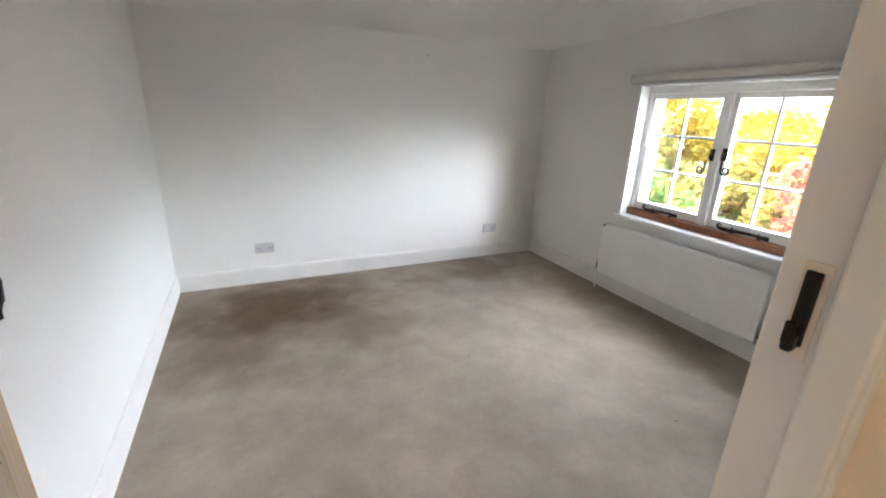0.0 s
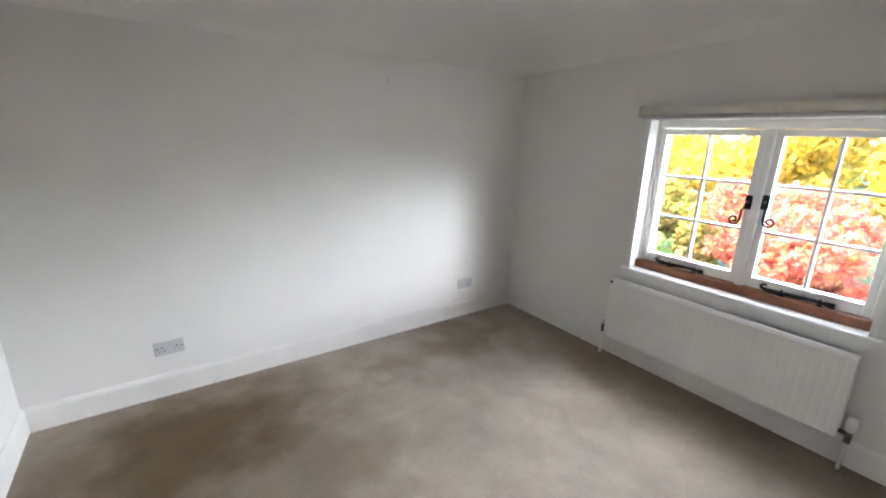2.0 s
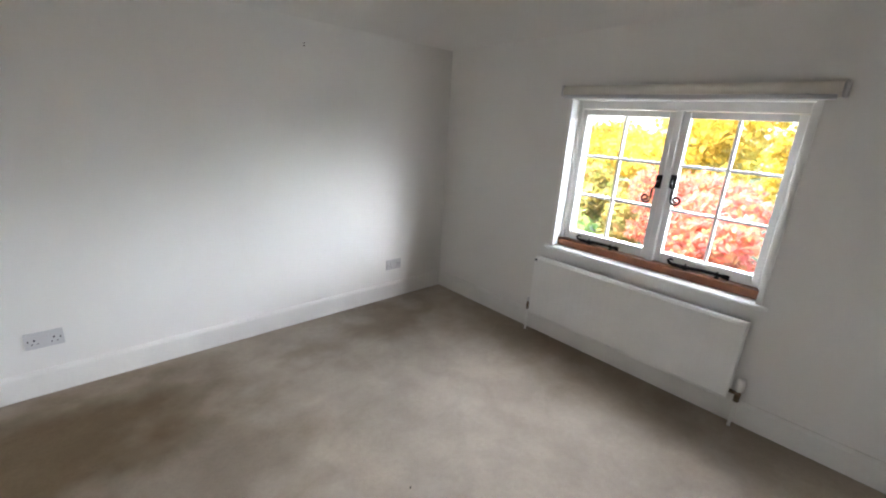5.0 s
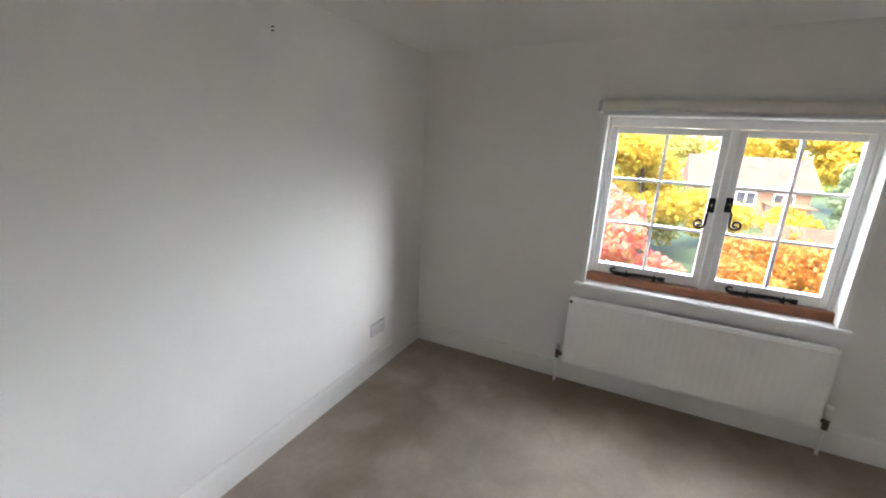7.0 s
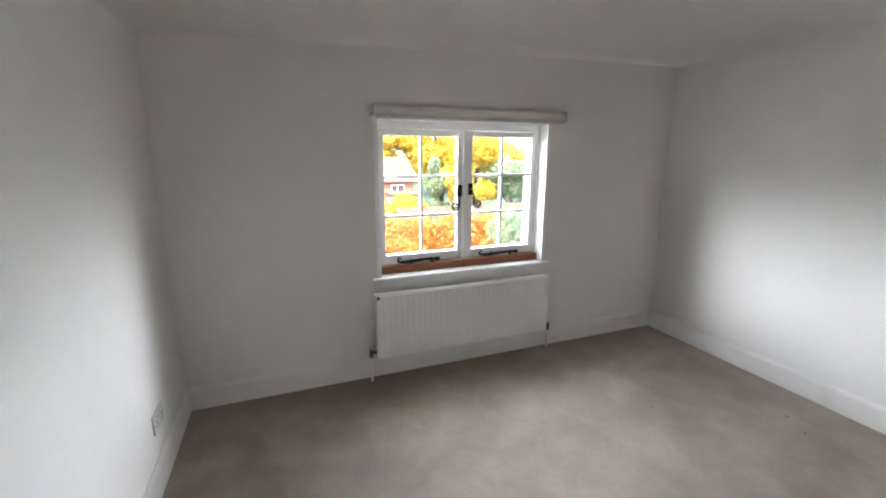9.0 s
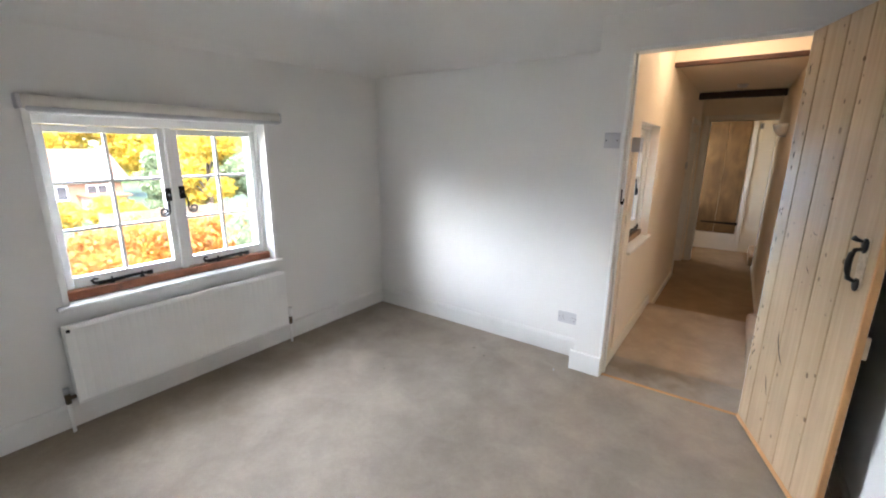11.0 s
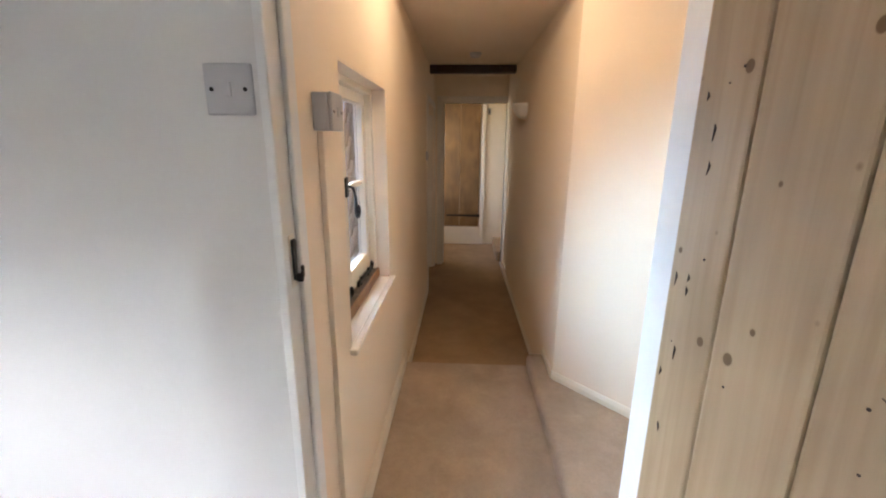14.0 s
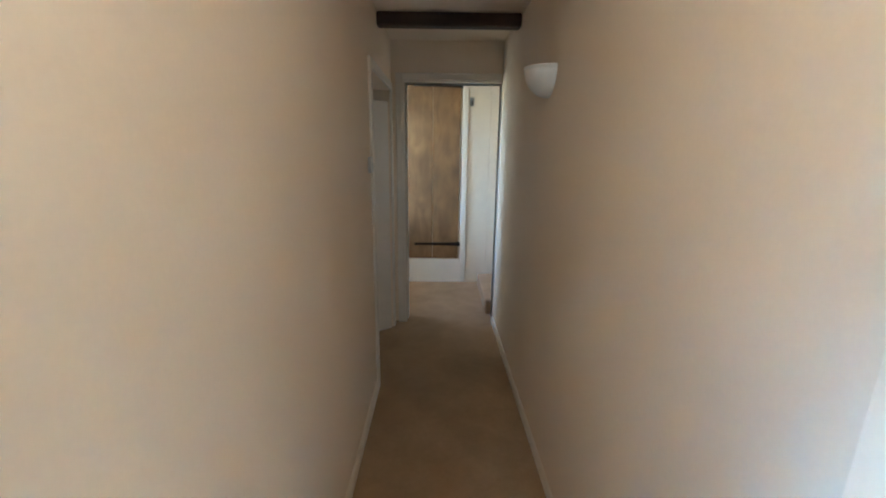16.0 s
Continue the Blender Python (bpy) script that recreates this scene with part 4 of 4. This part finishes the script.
def ceiling_light():
    """A shallow flush fitting: metal pan and a frosted ring round the bulb's opening."""
    e = thing("ceiling_light", "white flush ceiling light with a warm bulb", "ceiling light", at=LAMP_AT)
    part("pan", tube([(0, 0, 0), (0, 0, -0.018)], 0.14, 32), GLOSS, e)
    bm = bmesh.new()
    rings = [[bm.verts.new((r * math.cos(a * math.pi / 16), r * math.sin(a * math.pi / 16), z)) for a in range(32)] for r, z in ((0.135, -0.018), (0.135, -0.05), (0.125, -0.07), (0.11, -0.07), (0.12, -0.05), (0.12, -0.019))]
    for p, q in zip(rings, rings[1:]):
        for a in range(32):
            bm.faces.new((p[a], p[(a + 1) % 32], q[(a + 1) % 32], q[a]))
    bmesh.ops.recalc_face_normals(bm, faces=bm.faces[:])
    part("shade_ring", bm, PLASTIC, e, "frosted white ring", True)


ceiling_light()


def smoke_alarm():
    e = thing("smoke_alarm", "round white smoke alarm on the passage ceiling", "smoke alarm", at=(0.178, -2.92, 2.26))
    part("base", tube([(0, 0, 0), (0, 0, -0.012)], 0.055, 28), PLASTIC, e)
    part("cover", tube([(0, 0, -0.012), (0, 0, -0.02), (0, 0, -0.034), (0, 0, -0.038)], 0.05, 28, [0.05, 0.05, 0.042, 0.03]), PLASTIC, e, "", True)


smoke_alarm()
# open white door of the side room
d4 = thing("panel_door", "white painted plank door standing ajar into the side room", "door")
d4.matrix_world = pose(0.66, -4.08, 0, 0, 0, 36)
for i in range(5):
    part("plank", soft_box((i * 0.15 + 0.001, -0.02, LOW + 0.012), ((i + 1) * 0.15 - 0.001, 0.015, 1.78), 0.004), LINING, d4)
part("knob", tube([(0.69, 0.015, 0.85), (0.69, 0.035, 0.85), (0.69, 0.05, 0.85), (0.69, 0.062, 0.85)], 0.02, 14, [0.01, 0.012, 0.026, 0.02]), IRON, d4, "dark door knob", True)

# ---- cupboard on the landing ----
cup = thing("cupboard", "built-in cupboard with a dark waxed pine door", "cupboard", at=(0.016, CUP, 0))
cd = part("door", boxes(((0.0, 0.004, 0.146), (0.302, 0.028, 2.11))), OLDPINE, cup, "dark waxed knotty pine plank door")
part("plank", boxes(((0.306, 0.004, 0.146), (0.61, 0.028, 2.11))), OLDPINE, cd)
part("riser", soft_box((-0.02, 0, LOW), (0.62, 0.022, 0.138), 0.004), LINING, cup, "white painted riser board")
part("riser_bead", soft_box((-0.02, 0.022, LOW), (0.62, 0.034, LOW + 0.03), 0.004), LINING, cup)
part("frame", soft_box((-0.085, 0, LOW), (-0.022, 0.034, 2.2), 0.005), LINING, cup)
part("frame", soft_box((-0.02, 0, 2.12), (0.66, 0.034, 2.2), 0.005), LINING, cup)
for z in (0.32, 2.08):
    bm = prism([(0.0, 0.028), (0.50, 0.028), (0.50, 0.034), (0.0, 0.034)], -0.018, 0.018)
    for v in bm.verts:
        v.co.z = v.co.z * (1.15 - v.co.x * 1.1) + z
    part("strap_hinge", merged(bm, tube([(0.50, 0.031, z - 0.012), (0.50, 0.031, z + 0.012)], 0.014, 10), soft_box((-0.02, 0.028, z - 0.026), (0.012, 0.038, z + 0.026), 0.003)), IRON, cup, "black iron strap hinge")
structure("landing_boards", merged(soft_box((-0.316, CUP, LOW), (-0.072, CUP + 0.012, 2.2), 0.003), soft_box((-0.56, CUP, LOW), (-0.318, CUP + 0.012, 2.2), 0.003)), CREAMGLOSS, "cream painted boards beside the cupboard", "panelling")
hk = thing("wall_hook", "small grey metal plate with a hook", "hook", at=(-0.107, CUP + 0.012, 1.915))
part("plate", soft_box((-0.022, 0, -0.045), (0.022, 0.012, 0.045), 0.004), mat("grey metal", (0.28, 0.27, 0.26), 0.4, 0.6), hk)
part("hook", tube([(0, 0.012, 0.01), (0, 0.035, 0.0), (0, 0.04, -0.02), (0, 0.03, -0.03)], 0.006, 8), IRON, hk, "", True)
tagged(part("carpeted_block", soft_box((-0.50, -5.30, LOW), (-0.21, FAR - 0.17, LOW + 0.15), 0.02, 3), HALL_LOW), "carpeted stair step beside the landing doorway", "step", kind="structure")

# ---- the facing wall outside the passage window ----
FY = -1.05


def facade():
    e = thing("house_wing", "white weatherboarded wing with small casements and a tiled roof", "building")
    part("wall", boxes(((PO, FY - 0.25, -2.7), (3.4, FY - 0.06, 1.75))), MORTAR, e)
    part("weatherboard", soft_box((PO + 0.02, FY - 0.06, 1.672), (3.4, FY + 0.004, 1.742), 0.004), SKYLIT_WHITE, e, "white painted board under the eaves")
    part("weatherboard", soft_box((PO + 0.02, FY - 0.06, 1.612), (3.4, FY - 0.004, 1.668), 0.004), SKYLIT_WHITE, e, "white painted board under the eaves")
    part("gutter", soft_box((PO + 0.02, FY - 0.02, 1.742), (3.4, FY + 0.03, 1.765), 0.006), mat("grey fascia paint", (0.30, 0.30, 0.31), 0.6), e, "grey weathered eaves board")
    part("sill", soft_box((PO + 0.02, FY - 0.06, 0.682), (3.4, FY + 0.06, 0.757), 0.008), SLATE, e, "dark slate sill")
    curtain = mat("grey curtain", (0.42, 0.46, 0.48), 0.9)
    for k, (x, x1, st, st1) in enumerate(((0.955, 1.405, 0.035, 0.10), (1.413, 1.90, 0.05, 0.09), (1.908, 2.395, 0.05, 0.09), (2.403, 2.89, 0.05, 0.09))):
        a, b = x + st, x1 - st1
        m_ = (a + b) / 2
        c = part("casement", merged(soft_box((x, FY - 0.05, 0.76), (a, FY, 1.61), 0.003), soft_box((b, FY - 0.05, 0.76), (x1, FY, 1.61), 0.003),
                                    soft_box((a, FY - 0.05, 0.76), (b, FY - 0.002, 0.85), 0.003), soft_box((a, FY - 0.05, 1.595), (b, FY - 0.002, 1.61), 0.003)), SKYLIT_WHITE, e)
        part("glazing_bar", soft_box((m_ - 0.017, FY - 0.045, 0.85), (m_ + 0.017, FY - 0.008, 1.595), 0.004), SKYLIT_WHITE, c)
        for q0, q1 in ((a, m_ - 0.017), (m_ + 0.017, b)):
            part("glazing_bar", soft_box((q0, FY - 0.045, 1.222), (q1, FY - 0.010, 1.247), 0.004), SKYLIT_WHITE, c)
            for z0, z1 in ((0.85, 1.222), (1.247, 1.595)):
                part("pane", boxes(((q0 + 0.001, FY - 0.034, z0 + 0.001), (q1 - 0.001, FY - 0.031, z1 - 0.001))), GLASS, c, "dark reflecting pane")
        # thin dark sheet in place of the unlit room's shade behind the glass
        part("dark_sheet", boxes(((a, FY - 0.059, 0.81), (b, FY - 0.056, 1.6))), DARKIN, c)
        if k < 2:
            part("curtain", soft_box((a, FY - 0.054, 0.85), (a + 0.05, FY - 0.046, 1.595), 0.002), curtain, c, "grey curtain edge behind the glass")
    part("mortar_bed", boxes(((PO + 0.02, FY - 0.06, 0.235), (3.4, FY - 0.010, 0.682))), MORTAR, e, "grey-green mortar between the bricks")
    part("lead_flat", boxes(((PO, FY - 0.06, 0.16), (3.4, 0.0, 0.235))), mat("grey lead", (0.16, 0.18, 0.21), 0.5, 0.2, 0.15, 5, 40), e, "grey lead flat roof below")
    part("lower_wall", boxes(((PO, FY - 0.06, -2.7), (3.3, -0.02, 0.16))), MORTAR, e)
    roof = part("roof", boxes(((PO, FY - 1.6, 1.76), (3.4, FY + 0.0, 1.775))), TILE, e, "weathered clay tiled roof")
    for v in roof.data.vertices:
        v.co.z += (FY + 0.02 - v.co.y) * 0.9
    return e


wing = facade()


def pieces(parent, name, verts_of, spots, material):
    """Alike pieces on one shared mesh, each an object of its own."""
    me = mesh_of(name, verts_of, material)
    for m in spots:
        ob = new(name, me)
        ob.parent = parent
        ob.matrix_local = m


rng = random.Random(4)
spots = []
for r in range(4):
    for c in range(15):
        spots.append(pose(0.82 + c * 0.168 - (0.084 if r % 2 else 0), FY + 0.045 + rng.uniform(0, 0.03), 1.80 + r * 0.115 - 0.03, 0, 0, rng.uniform(-1.5, 1.5)) @ Matrix.Translation((0, -0.115 * r / 0.9, 0)))
bm = soft_box((0, -0.24, 0), (0.162, 0.0, 0.014), 0.003, 1)
pieces(wing, "roof_tile", moved(bm, pose(0, 0, 0, -40, 0, 0)), spots, TILE)
spots = []
for r in range(5):
    x = 0.82 - (0.11 if r % 2 else 0)
    c = 0
    while x < 2.6:
        long = (c + r) % 2 == 0
        spots.append((pose(x, FY + rng.uniform(-0.004, 0.003), 0.592 - r * 0.088), long))
        x += 0.235 if long else 0.122
        c += 1
pieces(wing, "brick", soft_box((0, -0.09, 0), (0.223, 0, 0.078), 0.006, 1), [m for m, q in spots if q], BRICK)
pieces(wing, "brick", soft_box((0, -0.09, 0), (0.110, 0, 0.078), 0.006, 1), [m for m, q in spots if not q], BRICK)
# hanging tiles on the passage's outer wall
hang = thing("tile_hanging", "weathered clay tiles hung on the outer passage wall", "tiles", kind="structure")
spots = []
for r in range(14):
    for c in range(2):
        spots.append(pose(PO + 0.012, FY + 0.004 + c * 0.074 + (0.010 if r % 2 else 0), 0.30 + r * 0.115, 0, rng.uniform(-1.5, 1.5), rng.uniform(-2, 2)))
pieces(hang, "hanging_tile", moved(soft_box((0, 0, 0), (0.014, 0.070, 0.17), 0.004, 1), pose(0.045, 0, 0, 0, -13, 0)), spots, TILE)

# ---- garden ----
GZ = -2.7
structure("ground", boxes(((-400, -400, GZ - 0.5), (400, 400, GZ))), GRASS, "mown green lawn of the garden", "ground")
structure("outer_wall", boxes(((XE + 0.3, 0.0, GZ), (XE + 0.32, YN + 0.15, 0.4)), ((XW - 0.2, YN + 0.16, GZ), (XE + 0.3, YN + 0.2, 2.5)), ((PO + 0.02, 0.0 - 0.02, GZ), (XE + 0.3, 0.0, 2.5)), ((-1.02, -6, GZ), (-0.98, YN, 2.5))), RENDER, "plain outer wall of the house", "wall")


def leaves(blobs, n, size, seed, spread=0.9):
    """Many small bent leaves scattered in the shells of several uneven blobs."""
    r = np.random.default_rng(seed)
    b = np.array(blobs, float)
    vol = b[:, 3] * b[:, 4] * b[:, 5]
    pick = r.choice(len(b), n, p=vol ** 0.7 / (vol ** 0.7).sum())
    d = r.normal(size=(n, 3))
    d /= np.linalg.norm(d, axis=1)[:, None]
    rad = (0.55 + 0.5 * r.random(n) ** 0.6) * (1 + 0.22 * np.sin(d[:, 0] * 5 + pick) * np.cos(d[:, 2] * 6 + 2 * pick))
    p = b[pick, :3] + d * rad[:, None] * b[pick, 3:6] * spread
    u = r.normal(size=(n, 3))
    u /= np.linalg.norm(u, axis=1)[:, None]
    w = np.cross(u, r.normal(size=(n, 3)))
    w /= np.linalg.norm(w, axis=1)[:, None]
    s_ = size * (0.6 + 0.8 * r.random(n))[:, None]
    v = np.stack([p - u * s_ * 0.5, p + w * s_ * 0.32, p + u * s_ * 0.5, p - w * s_ * 0.32], 1).reshape(-1, 3)
    f = np.arange(4 * n).reshape(-1, 4)
    me = bpy.data.meshes.new("crown")
    me.from_pydata(v.tolist(), [], f.tolist())
    return me


def crown_of(parent, me, material, name="crown"):
    me.materials.append(material)
    ob = new(name, me)
    ob.parent = parent
    return ob


def tree(name, label, x, y, h, r, material, n, size, seed, category="tree", low=0.35, group=""):
    """Tapered trunk, limbs and an uneven crown of many leaves."""
    e = thing(name, label, category, group, (x, y, GZ))
    q = random.Random(seed)
    top = h * 0.8
    part("trunk", tube([(0, 0, 0), (q.uniform(-.1, .1), q.uniform(-.1, .1), top * 0.4), (q.uniform(-.2, .2), q.uniform(-.2, .2), top)], 0.1, 10, [0.035 * h, 0.025 * h, 0.006 * h]), BARK, e, "", True)
    blobs = []
    for i in range(9):
        a, z = q.uniform(0, 6.28), q.uniform(low, 0.92) * h
        d = r * q.uniform(0.25, 0.75) * (1.15 - 0.5 * abs(z / h - 0.55))
        c = (math.cos(a) * d, math.sin(a) * d, z)
        if i < 6:
            part("limb", tube([(0, 0, z * 0.6), (c[0] * 0.5, c[1] * 0.5, z * 0.85), c], 0.03, 7, [0.014 * h, 0.009 * h, 0.003 * h]), BARK, e, "", True)
        blobs.append((*c, r * q.uniform(0.35, 0.6), r * q.uniform(0.35, 0.6), h * q.uniform(0.10, 0.17)))
    crown_of(e, leaves(blobs, n, size, seed), material)
    return e


def shrub(name, label, x, y, h, r, material, n, size, seed, group=""):
    e = thing(name, label, "shrub", group, (x, y, GZ))
    q = random.Random(seed)
    blobs = []
    for i in range(7):
        a = q.uniform(0, 6.28)
        c = (math.cos(a) * r * 0.5, math.sin(a) * r * 0.5, h * q.uniform(0.3, 0.85))
        part("stem", tube([(c[0] * 0.2, c[1] * 0.2, 0), (c[0] * 0.7, c[1] * 0.7, c[2] * 0.6), c], 0.02, 6, [0.03, 0.02, 0.008]), BARK, e, "", True)
        blobs.append((*c, r * q.uniform(0.4, 0.6), r * q.uniform(0.4, 0.6), h * q.uniform(0.18, 0.3)))
    crown_of(e, leaves(blobs, n, size, seed), material)
    return e


YT = "tall tree with bright yellow autumn leaves on the lawn"
tree("tree", YT, 13.5, 9.8, 6.2, 3.2, YELLOW, 11000, 0.20, 11, group="yellow trees")
tree("tree", YT, 14.5, 5.4, 5.8, 2.6, YELLOW, 10000, 0.20, 12, group="yellow trees")
tree("tree", YT, 11.5, 14.5, 6.5, 3.4, YELLOW, 11000, 0.20, 13, group="yellow trees")
tree("tree", YT, 18.0, 2.4, 5.2, 1.7, YELLOW, 6000, 0.20, 14, group="yellow trees")
tree("maple_tree", "small maple with red autumn leaves near the house", 8.4, 2.9, 3.4, 1.05, RED, 9000, 0.12, 21, low=0.45)
tree("maple_tree", "small maple with red and pink autumn leaves", 11.2, 4.3, 4.0, 1.2, RED, 8000, 0.13, 22, low=0.4)
GS = "broad-leaved green shrub below the window"
shrub("shrub", GS, 7.4, 4.6, 3.1, 1.2, GREEN, 7000, 0.17, 31, "green shrubs")
shrub("shrub", GS, 7.0, 6.7, 3.3, 1.4, GREEN, 7000, 0.17, 32, "green shrubs")
shrub("shrub", GS, 8.6, 9.2, 3.6, 1.6, GREEN, 7000, 0.18, 33, "green shrubs")
shrub("shrub", "tall shrub turning from green to yellow", 10.8, 8.2, 4.2, 1.7, MIXED, 8000, 0.17, 36, "turning shrubs")
shrub("shrub", "tall shrub turning from green to yellow", 9.6, 11.6, 4.2, 1.9, MIXED, 8000, 0.17, 37, "turning shrubs")
shrub("shrub", "tall shrub turning from green to yellow", 12.4, 6.6, 3.6, 1.1, MIXED, 6000, 0.17, 38, "turning shrubs")
shrub("shrub", "grey-green conifer shrub in the garden", 9.0, -2.2, 2.9, 1.2, PINEG, 7000, 0.12, 34)
shrub("shrub", "yellow shrub in front of the pink house", 22, -0.6, 2.4, 1.5, YELLOW, 5000, 0.2, 61, "yellow shrubs")
shrub("shrub", "yellow shrub in front of the pink house", 24, -3.9, 2.2, 1.3, YELLOW, 4000, 0.2, 62, "yellow shrubs")
shrub("shrub", "yellow shrub in front of the pink house", 20, 2.2, 2.8, 1.6, MIXED, 5000, 0.2, 63, "yellow shrubs")
shrub("shrub", "low russet shrub beside the lawn", 11.5, 0.0, 1.9, 0.9, ORANGE, 4000, 0.13, 35)
tree("pine_tree", "dark spreading pine behind the hedge", 21, -8.9, 4.4, 2.0, PINEG, 6000, 0.22, 41)
tree("pine_tree", "dark upright conifer behind the fence", 24, -5.9, 4.0, 0.8, PINEG, 4000, 0.22, 42, low=0.2)
tree("tree", "yellow tree behind the orange hedge", 22, -7.2, 5.0, 1.6, YELLOW, 6000, 0.22, 15)
tree("tree", "yellow tree behind the orange hedge", 27, -12.5, 5.6, 2.8, YELLOW, 7000, 0.24, 16)
tree("tree", "yellow tree standing behind the house", 42, -3.5, 9.0, 4.2, YELLOW, 9000, 0.36, 17)
tree("tree", "yellow tree standing behind the house", 42, 3.5, 8.6, 4.2, MIXED, 9000, 0.36, 18)
tree("tree", "yellow tree standing behind the house", 40, -11.5, 8.6, 4.2, YELLOW, 9000, 0.36, 19)

hq = random.Random(8)
hedge = [(15 + hq.uniform(-0.5, 0.5), -9 + 0.55 * i, GZ + 0.95, 0.75, 0.6, 1.05) for i in range(17)]
hb = crown_of(None, leaves(hedge, 16000, 0.16, 51), ORANGE, "hedge")
tagged(hb, "long clipped hedge in orange autumn leaf", "hedge", kind="stuff")
far = [(60 + hq.uniform(-6, 14), -60 + 3.3 * i, GZ + hq.uniform(0.8, 2.6), 4, 3.4, hq.uniform(2.4, 4.2)) for i in range(44)]
fb = crown_of(None, leaves(far, 26000, 0.7, 52), YELLOW, "woods")
tagged(fb, "far belt of yellow autumn woodland", "woods", kind="stuff")
far = [(56 + hq.uniform(-6, 14), -58 + 7.3 * i, GZ + hq.uniform(0.4, 1.8), 3, 3.0, hq.uniform(2.0, 3.8)) for i in range(20)]
fb = crown_of(None, leaves(far, 9000, 0.7, 53), GREEN, "woods")
tagged(fb, "far belt of green woodland", "woods", kind="stuff")


def fence():
    e = thing("fence", "weathered brown board fence across the garden", "fence", at=(19, -1.8, GZ))
    for i in range(40):
        part("board", boxes(((0, -i * 0.2 - 0.19, 0.02), (0.02, -i * 0.2, 1.75))), FENCEW, e)
    for i in range(5):
        part("post", boxes(((0.02, -i * 1.95 - 0.1, 0), (0.12, -i * 1.95, 1.8))), FENCEW, e)


fence()


def far_house():
    e = thing("house", "pink rendered house with a red tiled roof", "house", at=(30, -2.6, GZ))
    part("wall", boxes(((0, -3.4, 0), (6, 2.3, 2.35))), RENDER, e)
    bm = bmesh.new()
    vs = [bm.verts.new(p) for p in ((-0.4, -3.8, 2.25), (-0.4, 2.7, 2.25), (3, 2.7, 4.0), (3, -3.8, 4.0), (6.4, -3.8, 2.25), (6.4, 2.7, 2.25))]
    for f in ((0, 1, 2, 3), (3, 2, 5, 4), (0, 3, 4), (1, 5, 2), (0, 4, 5, 1)):
        bm.faces.new([vs[i] for i in f])
    bmesh.ops.recalc_face_normals(bm, faces=bm.faces[:])
    part("roof", bm, ROOFT, e, "red clay tiled roof")
    for y in (1.2, -0.4, -2.2):
        w = part("window", boxes(((-0.03, y - 0.5, 1.25), (0.0, y + 0.5, 2.05))), GLOSS, e, "white framed window")
        for q in (-0.24, 0.24):
            part("pane", boxes(((-0.036, y + q - 0.2, 1.32), (-0.03, y + q + 0.2, 1.98))), DARKIN, w)
    part("lean_to_roof", boxes(((-2.2, -3.2, 1.5), (-0.02, -1.2, 1.56))), mat("orange tiles", (0.16, 0.06, 0.022), 0.8), e, "orange tiled lean-to roof")
    part("lean_to_wall", boxes(((-2.0, -3.0, 0), (-0.02, -1.4, 1.5))), mat("pale render", (0.20, 0.18, 0.15), 0.8), e)


far_house()
